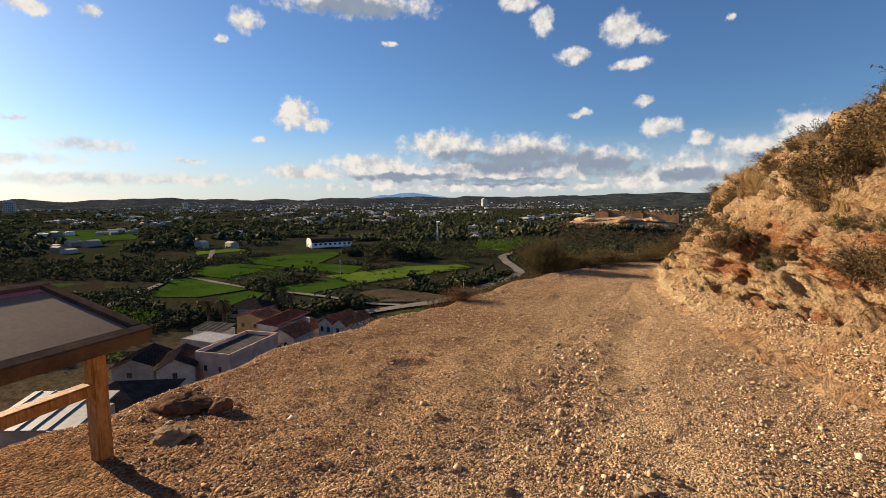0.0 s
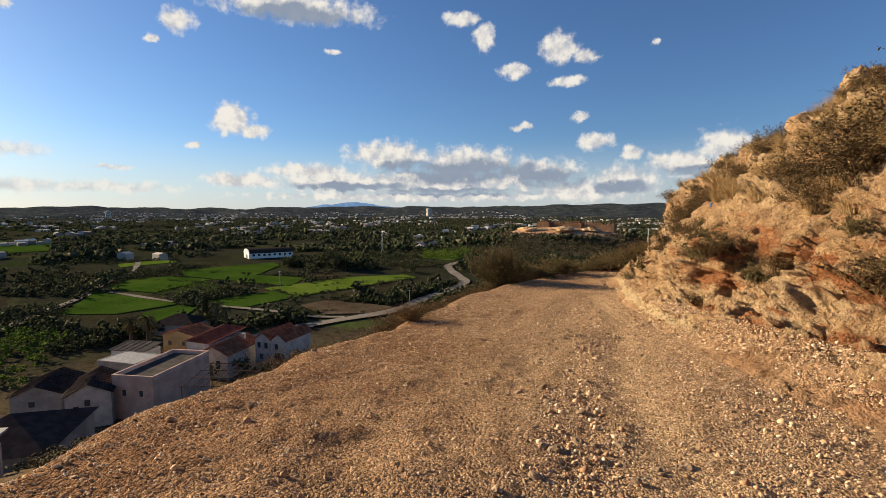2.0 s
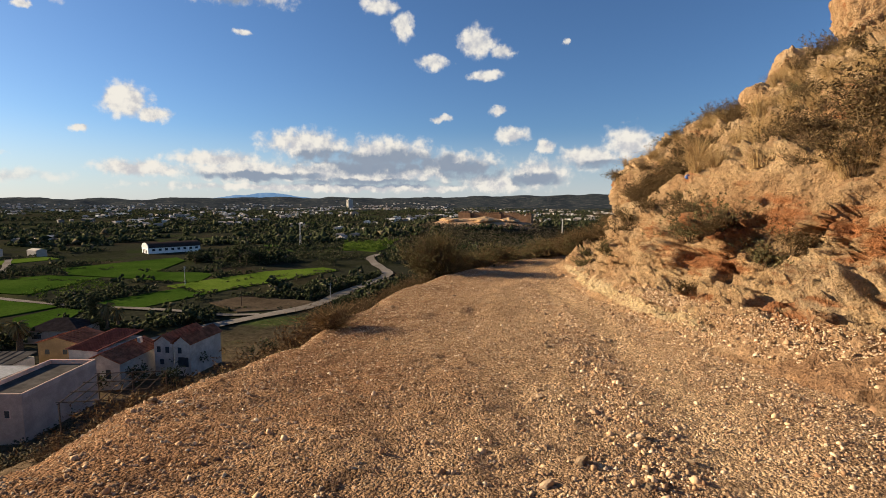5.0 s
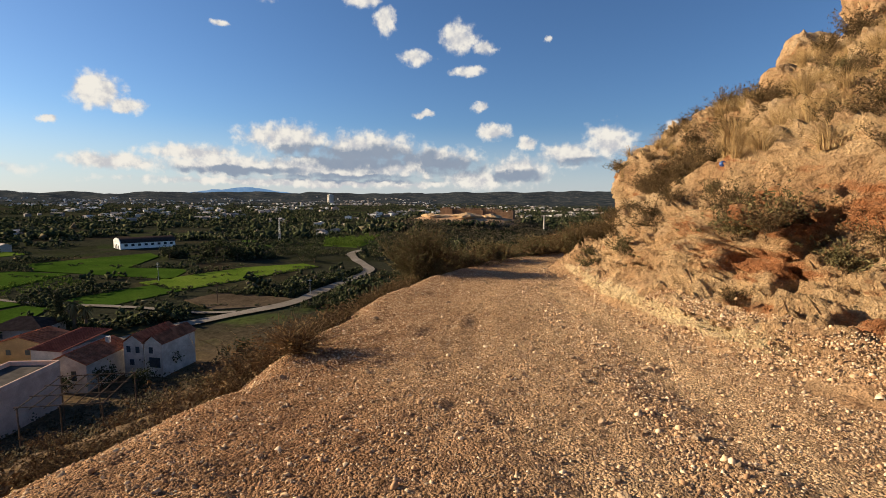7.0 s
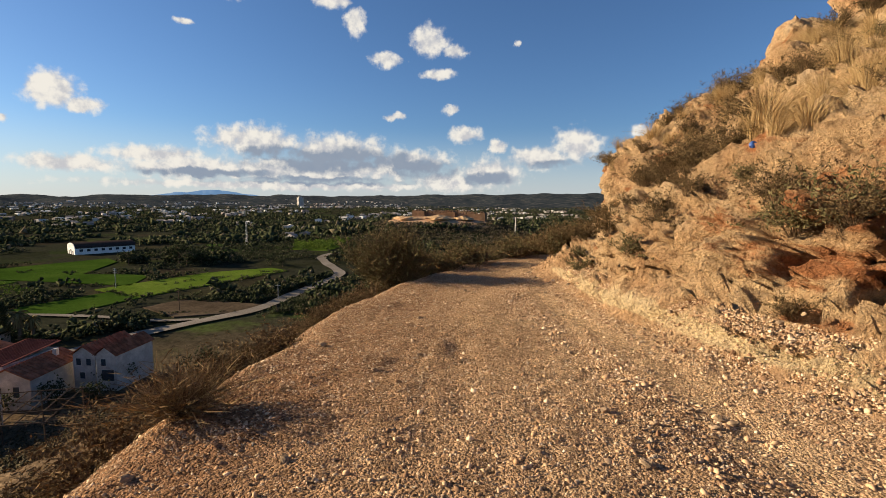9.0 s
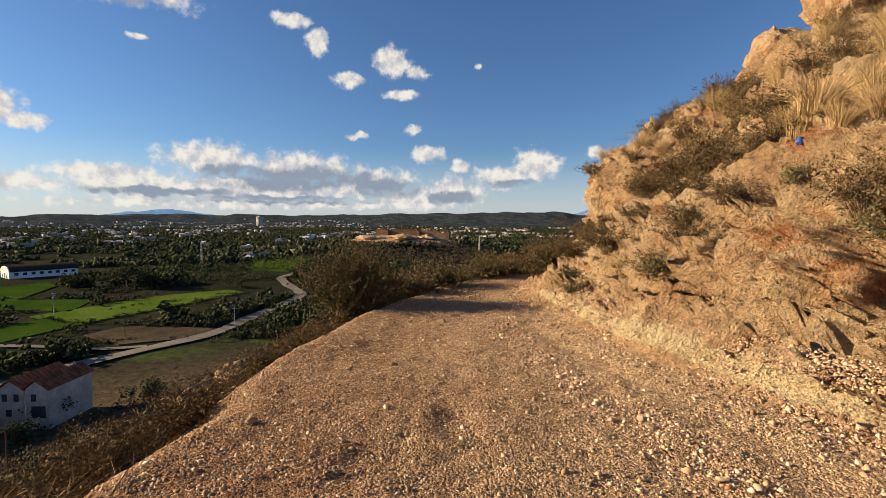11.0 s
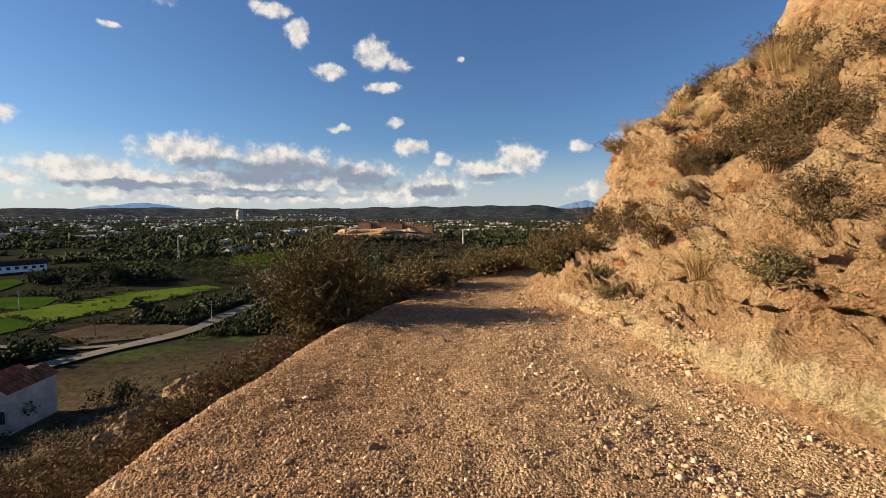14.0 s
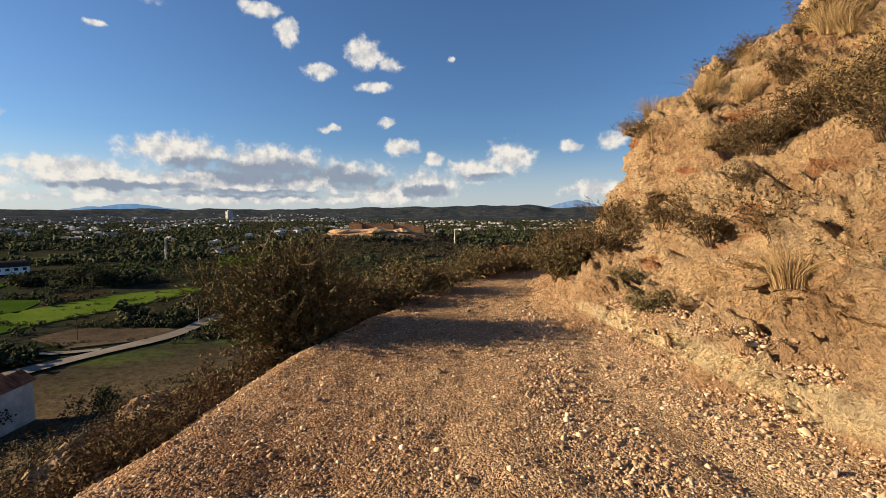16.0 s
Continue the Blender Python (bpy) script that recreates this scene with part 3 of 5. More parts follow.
lump = lump + (0.3 + 0.7 * rugged) * (0.055 * tiny + 0.05 * fbm(X * 6, Y * 6, Z * 7, 3, 93))
P = P + N * (lump * crag + 0.03 * fbm(X * 9, Y * 9, Z * 9, 3, 95) + 0.06 * tiny + 0.05 * small)[..., None]
cliff_mesh = mesh_of("cliff", P.reshape(-1, 3), grid_faces(*X.shape), ROCK, False)
loose = np.clip((0.60 + 0.25 * fbm(X * 0.9, Y * 0.9, Z * 0.9, 3, 97) - H) / 0.25, 0, 1) * 0.95
loose = loose * (1 - 0.9 * ledge_share(Y) * np.exp(-((H - 0.27) / 0.17) ** 2))
ruddy = np.clip((20 - Y) / 4, 0, 1) * np.exp(-((H - 1.5) / 1.0) ** 2)
for attribute, values in (("scree", loose), ("red", ruddy), ("ledge", ledge_share(Y) * np.exp(-((H - 0.28) / 0.16) ** 2))):
    cliff_mesh.attributes.new(attribute, "FLOAT", "POINT").data.foreach_set("value", values.ravel().astype(np.float32))
cliff = tagged(new("cliff", cliff_mesh),
               "craggy ochre and reddish limestone cliff above the track", "cliff", kind="structure")


def rock_mesh(name, size, seed, mat, detail=4, rough=1.0):
    """A weathered rock: a ball cut by planes and roughened."""
    bm = bmesh.new()
    bmesh.ops.create_icosphere(bm, subdivisions=detail, radius=1)
    v = np.array([p.co for p in bm.verts])
    g = np.random.RandomState(seed)
    for _ in range(9):
        d = g.normal(size=3)
        d /= np.linalg.norm(d)
        cut = g.uniform(0.55, 0.85)
        over = np.maximum(0, v @ d - cut)
        v = v - over[:, None] * d * 0.9
    v = v * np.array(size) / 2
    n = v / np.linalg.norm(v, axis=1, keepdims=True)
    s = float(np.mean(size))
    q = v / s * 3
    v = v + n * s * rough * (0.07 * fbm(q[:, 0], q[:, 1], q[:, 2], 4, seed + 3) + 0.03 * fbm(q[:, 0] * 5, q[:, 1] * 5, q[:, 2] * 5, 3, seed + 5))[:, None]
    for p, co in zip(bm.verts, v):
        p.co = co
    me = bpy.data.meshes.new(name)
    bm.to_mesh(me)
    bm.free()
    me.materials.append(mat)
    return me


def rock(name, size, place, turn, seed, label, mat=None, detail=4, category="rock"):
    ob = new(name, rock_mesh(name, size, seed, mat or ROCK, detail))
    ob.matrix_world = pose(*place, 0, 0, turn)
    return tagged(ob, label, category)


rock("boulder", (5.6, 5.0, 6.4), (16.2, 32.4, 9.6), 65, 7, "tall pale limestone crag crowning the cliff", detail=5)
rock("boulder", (4.0, 4.2, 3.8), (12.5, 31.6, 7.2), 20, 3, "huge pale weathered limestone boulder on the cliff top", detail=5)
rock("boulder", (1.8, 2.6, 1.5), (8.7, 24.5, 5.0), 30, 4, "pale rounded boulder among dry grass on the cliff", detail=5)

# ---- loose stones: the joined small ones ----
ICO = bmesh.new()
bmesh.ops.create_icosphere(ICO, subdivisions=1, radius=1)
ICO_V = np.array([v.co for v in ICO.verts])
ICO_F = np.array([[v.index for v in f.verts] for f in ICO.faces])
ICO.free()


CHIP_V = np.array([(1, 0.7, -0.5), (-0.9, 0.8, -0.5), (-1, -0.7, -0.5), (0.9, -0.8, -0.5), (0.5, 0.1, 0.85), (-0.5, -0.05, 0.75)], float)
CHIP_F = np.array([(0, 1, 5), (0, 5, 4), (1, 2, 5), (2, 3, 4), (2, 4, 5), (3, 0, 4)])


def scattered_stones(g, x, y, z, size, shape_v=CHIP_V, shape_f=CHIP_F):
    n, k = len(x), len(shape_v)
    v = shape_v[None] * (1 + 0.35 * (g.rand(n, k, 1) - 0.5)) + 0.16 * g.normal(size=(n, k, 3))
    v = v * g.uniform(0.55, 1.15, size=(n, 1, 3)) * np.array([1, 1, 0.85])
    a = g.uniform(0, 2 * np.pi, n)
    t = g.normal(0, 0.3, n)
    c, s = np.cos(a)[:, None], np.sin(a)[:, None]
    v = np.stack([v[..., 0] * c - v[..., 1] * s, v[..., 0] * s + v[..., 1] * c, v[..., 2]], -1)
    c, s = np.cos(t)[:, None], np.sin(t)[:, None]
    v = np.stack([v[..., 0], v[..., 1] * c - v[..., 2] * s, v[..., 1] * s + v[..., 2] * c], -1)
    v = v * size[:, None, None] + np.stack([x, y, z + size * 0.18], -1)[:, None, :]
    f = shape_f[None] + (np.arange(n) * k)[:, None, None]
    return v.reshape(-1, 3), f.reshape(-1, 3)


def top_z(x, y):
    return np.maximum(road_surface(x, y), np.where(x > bank_x(y) - 1.15, bank_z(x, y), -99))


g = np.random.RandomState(4)
want = 330000
y = np.concatenate([3.5 + 22.5 * g.rand(int(want * 0.88)), g.uniform(26, 40, want - int(want * 0.88))])
x = edge_x(y) - 0.7 + g.rand(want) * (bank_x(y) - 0.3 - edge_x(y) + 0.7)
across = x - edge_x(y)
patch = fbm(x * 0.55, y * 0.35, 0 * x, 3, 7)
strip = x - strip_x(y)
crown = np.exp(-(strip / 0.38) ** 2)
chance = 0.62 + 0.42 * np.clip(patch + 0.15, 0, 1) + 0.3 * crown - 0.45 * np.exp(-((strip - 0.65) / 0.22) ** 2) - 0.16 * np.exp(-((across - 2.45) / 0.22) ** 2)
keep = g.rand(want) < chance
x, y = x[keep], y[keep]
size = np.clip(np.exp(g.normal(-4.74, 0.40, len(x)) + 0.30 * crown[keep] + 0.18 * np.clip(strip[keep] - 1.0, 0, 1)), 0.006, 0.045)
top = top_z(x, y)
large = size > 0.026
v, f = scattered_stones(g, x[~large], y[~large], top[~large], size[~large])
tagged(new("gravel", mesh_of("gravel", v, f, STONE)), "loose angular ochre gravel strewn over the track", "gravel", kind="stuff")
v, f = scattered_stones(g, x[large], y[large], top[large], size[large], ICO_V, ICO_F)
tagged(new("coarse_gravel", mesh_of("coarse_gravel", v, f, STONE)), "coarser pale stones lying in the gravel", "gravel", kind="stuff")

# single larger stones, parts of the track
STONES = [rock_mesh("stone", s, 40 + i, STONE_BIG, 2, 1.3) for i, s in enumerate([(0.11, 0.08, 0.06), (0.09, 0.07, 0.05), (0.14, 0.09, 0.07), (0.08, 0.08, 0.06), (0.12, 0.11, 0.05)])]
for i in range(280):
    y = 4 + 26 * g.rand() ** 1.15
    pick = g.rand()
    x = bank_x(y) - 0.1 - 1.6 * g.rand() ** 1.5 if pick < 0.45 else (strip_x(y) + 0.35 * g.normal() if pick < 0.8 else edge_x(y) + 6 * g.rand())
    ob = part("stone", STONES[i % 5], None, road)
    k = g.uniform(0.45, 1.25)
    ob.matrix_basis = pose(x, y, float(top_z(np.array(x), np.array(y))) + 0.012 * k, 0, g.uniform(-20, 20), g.uniform(0, 360)) @ Matrix.Diagonal((k, k, k, 1))

# ---- rubble fallen on the foot of the cliff ----
g = np.random.RandomState(51)
ry_ = g.uniform(7, 27, 9000)
rx_ = bank_x(ry_) - 1.6 + 1.25 * g.rand(9000)
size = np.clip(np.exp(g.normal(-4.35, 0.5, 9000)), 0.008, 0.055)
v, f = scattered_stones(g, rx_, ry_, top_z(rx_, ry_), size)
tagged(new("rubble", mesh_of("rubble", v, f, STONE)), "angular ochre rubble on the foot of the cliff", "rubble", kind="stuff")

# ---- plants ----


def ribbons(paths, wide0, wide1, g):
    """Thin tapering blades along paths (n, k, 3), as crossed flat strips with random turn."""
    n, k, _ = paths.shape
    side = g.normal(size=(n, 1, 3))
    along = paths[:, -1:] - paths[:, :1]
    side = np.cross(side, along)
    side /= np.maximum(1e-9, np.linalg.norm(side, axis=-1, keepdims=True))
    w = np.linspace(1, 0, k)[None, :, None] * (wide0 - wide1) + wide1
    a, b = paths - side * w / 2, paths + side * w / 2
    v = np.stack([a, b], 2).reshape(-1, 3)
    i = (np.arange(n) * k * 2)[:, None] + (np.arange(k - 1) * 2)[None, :]
    return v, np.stack([i, i + 1, i + 3, i + 2], -1).reshape(-1, 4)


def stalks(paths, thick0, thick1):
    """Three-sided tapering stems along paths (n, k, 3)."""
    n, k, _ = paths.shape
    ang = np.arange(3) * 2 * np.pi / 3
    ring = np.stack([np.cos(ang), np.sin(ang), 0 * ang], -1)
    t = (np.linspace(1, 0, k) * (thick0 - thick1) + thick1)[None, :, None, None]
    v = (paths[:, :, None, :] + ring[None, None] * t / 2).reshape(-1, 3)
    i = (np.arange(n) * k * 3)[:, None, None] + (np.arange(k - 1) * 3)[None, :, None]
    j, j2 = np.arange(3)[None, None, :], ((np.arange(3) + 1) % 3)[None, None, :]
    return v, np.stack([i + j, i + j2, i + j2 + 3, i + j + 3], -1).reshape(-1, 4)


def sprays(g, n, tall, spread, bend=0.5, k=5, start=0.12):
    """Arching stem paths that leave one root."""
    a, lean = g.uniform(0, 2 * np.pi, n), np.abs(g.normal(0, 0.5, n)) + 0.1
    length = tall * g.uniform(0.55, 1.1, n)
    s = np.linspace(0, 1, k)[None, :]
    out = spread * (s ** (1 + bend)) * lean[:, None] * 1.3
    r0 = start * g.rand(n)
    x = (r0[:, None] + out) * np.cos(a)[:, None]
    y = (r0[:, None] + out) * np.sin(a)[:, None]
    z = length[:, None] * (s - 0.30 * bend * lean[:, None] * s ** 2)
    p = np.stack([x, y, z], -1)
    return p + 0.03 * tall * g.normal(size=p.shape) * s[..., None]


def twigs_of(g, paths, per, length):
    """Side twigs that leave the stems."""
    n, k, _ = paths.shape
    idx = np.repeat(np.arange(n), per)
    t = g.uniform(0.3, 1, len(idx)) * (k - 1.001)
    i = t.astype(int)
    f = (t - i)[:, None]
    root = paths[idx, i] * (1 - f) + paths[idx, i + 1] * f
    d = (paths[idx, -1] - paths[idx, 0])
    d = d / np.maximum(1e-6, np.linalg.norm(d, axis=1, keepdims=True)) + g.normal(0, 0.7, (len(idx), 3))
    d[:, 2] = np.abs(d[:, 2]) * 0.8 + 0.1
    d /= np.linalg.norm(d, axis=1, keepdims=True)
    s = np.linspace(0, 1, 3)[None, :, None]
    return root[:, None] + d[:, None] * s * (length * g.uniform(0.4, 1.2, len(idx)))[:, None, None]


def leaves_on(g, paths, per, size):
    n, k, _ = paths.shape
    idx = np.repeat(np.arange(n), per)
    f = g.uniform(0.25, 1.05, len(idx))[:, None]
    at = paths[idx, 0] * (1 - f) + paths[idx, -1] * f + g.normal(0, size * 0.5, (len(idx), 3))
    u, w_ = g.normal(size=(len(idx), 3)), g.normal(size=(len(idx), 3))
    u /= np.linalg.norm(u, axis=1, keepdims=True)
    w_ = np.cross(u, w_)
    w_ /= np.linalg.norm(w_, axis=1, keepdims=True)
    s = size * g.uniform(0.5, 1.3, (len(idx), 1))
    v = np.stack([at - u * s, at + w_ * s * 0.32, at + u * s, at - w_ * s * 0.32], 1).reshape(-1, 3)
    return v, np.arange(len(v)).reshape(-1, 4)


def shrub_meshes(seed, tall, spread, stems, twigs, leaves, leaf_size, leaf_mat, stem_mat, thick=0.012):
    g = np.random.RandomState(seed)
    p = sprays(g, stems, tall, spread)
    q = twigs_of(g, p, twigs, tall * 0.3)
    v1, f1 = stalks(p, thick, thick * 0.3)
    v2, f2 = ribbons(q, thick * 0.6, thick * 0.25, g)
    a = mesh_of("branchwork", np.concatenate([v1, v2]), np.concatenate([f1, f2 + len(v1)]), stem_mat)
    v, f = leaves_on(g, q, leaves, leaf_size)
    return a, mesh_of("foliage", v, f, leaf_mat)


def plant(name, meshes, m, label, category, group):
    ob = thing(name, m, label, category, group)
    for part_name, me in meshes:
        part(part_name, me, None, ob)
    return ob


DRY = [shrub_meshes(100 + i, 0.75, 0.62, 52, 8, 5, 0.030, DRY_LEAF, TWIG, 0.010) for i in range(3)]
OLV = [shrub_meshes(110 + i, 0.72, 0.62, 50, 8, 6, 0.033, OLIVE_LEAF, TWIG, 0.010) for i in range(3)]
RUS = [shrub_meshes(120 + i, 0.8, 0.75, 46, 6, 5, 0.045, SCRUB_LEAF, TWIG, 0.012) for i in range(3)]


def grass_mesh(seed, tall, spread, n):
    g = np.random.RandomState(seed)
    v, f = ribbons(sprays(g, n, tall, spread, 0.9, 5, spread * 0.5), 0.008, 0.002, g)
    return mesh_of("grass", v, f, STRAW)


GRASS = [grass_mesh(130 + i, 0.62, 0.42, 330) for i in range(3)]


def cliff_at(y, h):
    i, j = int(np.argmin(np.abs(cy - y))), int(np.argmin(np.abs(fh - h)))
    return P[i, j]


def upright(p, size, turn, squash=1.0, tip=0.0):
    return pose(float(p[0]), float(p[1]), float(p[2]), 0, tip, turn) @ Matrix.Diagonal((size, size, size * squash, 1))


DRY_SPOTS = [(13.1, 1.5, 0.9), (15.1, 3.5, 1.7), (15.5, 1.5, 0.8), (15.7, 3.9, 1.7), (16.2, 3.3, 1.0), (16.9, 0.8, 0.6), (17.6, 2.0, 0.9), (19.4, 1.5, 0.4),
             (19.7, 2.1, 0.8), (20.0, 1.5, 0.8), (20.4, 1.9, 0.8), (20.5, 3.2, 0.8), (21.9, 2.5, 1.0), (22.3, 1.7, 1.1), (23.6, 4.8, 1.2), (23.9, 3.2, 1.0),
             (24.2, 4.1, 1.2), (24.6, 2.8, 0.8), (25.6, 8.0, 1.0), (26.2, 4.5, 1.0), (27.9, 1.8, 1.3), (28.4, 5.5, 1.1), (29.3, 1.6, 1.3), (30.3, 1.8, 1.3),
             (31.0, 1.2, 1.3), (14.3, 3.9, 1.6), (14.7, 3.2, 1.5), (15.3, 4.3, 1.6), (13.6, 3.4, 1.5), (16.4, 4.0, 1.2), (15.0, 2.7, 1.1), (14.0, 4.6, 1.6), (13.0, 4.0, 1.5), (25.4, 2.0, 0.9), (26.4, 1.7, 1.1)]
OLIVE_SPOTS = [(13.0, 2.3, 0.6), (13.8, 2.2, 0.6), (15.9, 1.3, 1.1), (16.6, 1.7, 1.3), (17.2, 1.6, 1.0), (20.7, 5.4, 0.6), (24.0, 0.5, 0.9), (25.2, 0.7, 0.7),
               (25.2, 3.4, 0.8), (27.8, 0.8, 0.8), (20.2, 1.1, 0.9), (19.0, 2.4, 0.6), (29.0, 0.7, 0.9)]
GRASS_SPOTS = [(18.5, 3.2, 1.0), (19.0, 3.9, 0.9), (19.3, 6.4, 1.0), (19.4, 3.3, 1.2), (20.0, 4.0, 0.9), (21.9, 1.1, 0.8), (22.4, 6.1, 0.8), (24.8, 5.1, 1.0),
               (25.2, 4.1, 0.9), (26.8, 6.1, 0.9)]
g = np.random.RandomState(8)
for _ in range(62):      # straw along the upper ledges
    GRASS_SPOTS.append((g.uniform(17, 29), g.uniform(3.4, 7.8), g.uniform(0.5, 1.1)))
for _ in range(26):
    DRY_SPOTS.append((g.uniform(13, 29), g.uniform(3.0, 7.5), g.uniform(0.5, 1.2)))
while len(DRY_SPOTS) < 155:      # clumps where soil has gathered
    y, h = g.uniform(11.5, 30), g.uniform(1.3, 7.0)
    if vnoise(np.array(y * 0.55), np.array(h * 0.8), np.array(2.5), 19) > -0.1 + 0.25 * (h < 3) + 0.3 * (h < 2) + 2 * (y > 26 and h < 5.6):
        DRY_SPOTS.append((y, h, g.uniform(0.5, 1.15)))
while len(GRASS_SPOTS) < 130:
    y, h = g.uniform(12, 30), g.uniform(2.6, 7.5)
    if vnoise(np.array(y * 0.5), np.array(h * 0.7), np.array(7.5), 23) > 2 * (y > 26 and h < 5.4):
        GRASS_SPOTS.append((y, h, g.uniform(0.6, 1.15)))
for i, (y, h, s) in enumerate(DRY_SPOTS):
    a, b = DRY[i % 3]
    plant("dry_shrub", [("branchwork", a), ("foliage", b)], upright(cliff_at(y, h), s * 0.95, i * 67, g.uniform(0.7, 1.1), -12), "brown dry twiggy shrub rooted on the cliff ledges", "shrub", "cliff shrubs")
for i, (y, h, s) in enumerate(OLIVE_SPOTS):
    a, b = OLV[i % 3]
    plant("olive_shrub", [("branchwork", a), ("foliage", b)], upright(cliff_at(y, h), s * 0.82, i * 83, g.uniform(0.75, 1.1), -10), "olive green wiry shrub at the foot of the cliff", "shrub", "green cliff shrubs")
for i, (y, h, s) in enumerate(GRASS_SPOTS):
    plant("grass_tuft", [("grass", GRASS[i % 3])], upright(cliff_at(y, h), s * 0.95, i * 59, g.uniform(0.8, 1.2), -10), "straw coloured dry grass tuft on the rock", "grass", "cliff grass")

# the big bush at the track's edge
big_a, big_b = shrub_meshes(150, 2.35, 1.0, 250, 14, 15, 0.038, OLIVE_LEAF, TWIG, 0.03)
plant("broom_bush", [("branchwork", big_a), ("foliage", big_b)], upright((-3.15, 25.0, float(road_surface(np.array(-3.15), np.array(25.0))) - 0.15), 0.95, 0), "large brown-green feathery broom bush at the track's edge", "bush", "")
plant("broom_bush", [("branchwork", big_a), ("foliage", big_b)], upright((-2.7, 27.6, float(road_surface(np.array(-2.7), np.array(27.6))) - 0.1), 0.66, 130), "smaller olive broom bush behind the large one", "bush", "")

# brush heap that overhangs the edge
heap_g = np.random.RandomState(160)
hp = sprays(heap_g, 260, 0.75, 0.95, 0.9)
hv, hf = stalks(np.concatenate([hp]), 0.012, 0.004)
hq = twigs_of(heap_g, hp, 5, 0.3)
hv2, hf2 = stalks(hq, 0.006, 0.003)
plant("brushwood", [("branchwork", mesh_of("branchwork", np.concatenate([hv, hv2]), np.concatenate([hf, hf2 + len(hv)]), TWIG)), ("straw", mesh_of("straw", *ribbons(hq, 0.014, 0.003, heap_g), STRAW))],
      upright((-2.42, 14.0, float(road_surface(np.array(-2.42), np.array(14.0))) - 0.06), 0.72, 0, 0.8), "heap of dry russet brushwood at the track's edge", "brushwood", "")

# russet scrub over the slope below the track
g = np.random.RandomState(170)
count = 0
while count < 330:
    y = g.uniform(7, 48) if count < 190 else g.uniform(17, 34)
    d = 0.9 + 24 * g.rand() ** 1.6 if count < 190 else 0.7 + 10 * g.rand()
    x = float(edge_x(y)) - d
    if y < 14 and d < 9 or y < 24 and d < 2.6:
        continue
    if 18 < y < 33 and x < -4.5 and g.rand() < 0.8:
        continue
    if vnoise(np.array(x * 0.22), np.array(y * 0.22), np.array(0.5), 3) < -0.15 and d > 2.5:
        continue
    a, b = RUS[count % 3] if g.rand() < 0.72 else (DRY[count % 3] if g.rand() < 0.5 else OLV[count % 3])
    s = (g.uniform(0.8, 1.7) if d > 2.2 else g.uniform(0.5, 0.95)) * (0.62 if y < 23 else 1.0)
    plant("scrub_bush", [("branchwork", a), ("foliage", b)], upright((x, y, max(float(hill_z(np.array(x), np.array(y))), float(road_surface(np.array(x), np.array(y))) if d < 2 else -99) - 0.05), s, count * 71, g.uniform(0.6, 1.0)),
          "russet brown scrub bush on the dry slope", "bush", "slope scrub")
    count += 1
for i in range(120):     # the strip of brush just below the rim
    y = 10.2 + 15.5 * g.rand()
    x = float(edge_x(y)) - 0.45 - 2.1 * g.rand()
    a, b = RUS[i % 3] if g.rand() < 0.7 else DRY[i % 3]
    plant("rim_bush", [("branchwork", a), ("foliage", b)], upright((x, y, float(road_surface(np.array(x), np.array(y))) - 0.06), g.uniform(0.45, 0.9), i * 47, g.uniform(0.6, 1.0)),
          "russet dry brush on the rim below the track", "bush", "rim brush")
for i in range(60):      # the row beside the far end of the track
    y = 26.5 + 15 * g.rand()
    x = float(edge_x(y)) + 0.1 - 1.3 * g.rand()
    a, b = OLV[i % 3] if g.rand() < 0.6 else RUS[i % 3]
    plant("verge_bush", [("branchwork", a), ("foliage", b)], upright((x, y, float(road_surface(np.array(x), np.array(y))) - 0.1), g.uniform(1.0, 1.75), i * 37, g.uniform(0.7, 1.0)),
          "olive and brown bush lining the track's outer edge", "bush", "verge bushes")
for i in range(16):      # the inner side of the bend
    y = 26.5 + 12 * g.rand()
    x = float(bank_x(y)) - 0.5 + 0.9 * g.rand()
    a, b = DRY[i % 3] if g.rand() < 0.6 else OLV[i % 3]
    plant("bend_bush", [("branchwork", a), ("foliage", b)], upright((x, y, float(bank_z(np.array(x), np.array(y))) - 0.1), g.uniform(0.9, 1.7), i * 53, g.uniform(0.8, 1.1)),
          "dry brown bush at the inner bend of the track", "bush", "bend bushes")

rock("outcrop", (1.0, 4.8, 1.3), (-10.5, 28.4, -6.2), 4, 21, "pale tilted limestone ledge on the scrubby slope", detail=5).matrix_world = pose(-10.5, 28.4, -6.2, 16, 8, 4)
rock("boulder", (1.8, 1.4, 1.2), (-9.9, 31.6, -5.5), 10, 22, "yellowish limestone boulder on the scrubby slope")
rock("edge_rock", (0.60, 0.48, 0.16), (-0.42, 4.35, 0.50), 20, 23, "reddish brown rock lying at the track's edge", STONE_BROWN)
rock("edge_rock", (0.24, 0.2, 0.16), (-0.08, 4.5, 0.50), 60, 24, "small brown rock beside a larger one", STONE_BROWN)
rock("edge_rock", (0.42, 0.30, 0.11), (0.12, 3.92, 0.55), 5, 25, "pale ochre rock at the foot of a post", STONE_BIG)

rock("foot_rock", (0.28, 0.22, 0.18), (2.35, 24.6, -1.06), 30, 26, "pale grey stone at the foot of the bank", PALE)
rock("foot_rock", (0.24, 0.2, 0.16), (2.55, 22.4, -0.74), 70, 27, "grey stone wedged in the earth bank", PALE)
p = cliff_at(19.4, 3.0)
rock("plastic_scrap", (0.16, 0.12, 0.12), (p[0] - 0.05, p[1], p[2] + 0.05), 0, 28, "crumpled blue plastic scrap caught on a ledge", BLUE, 3, "litter")

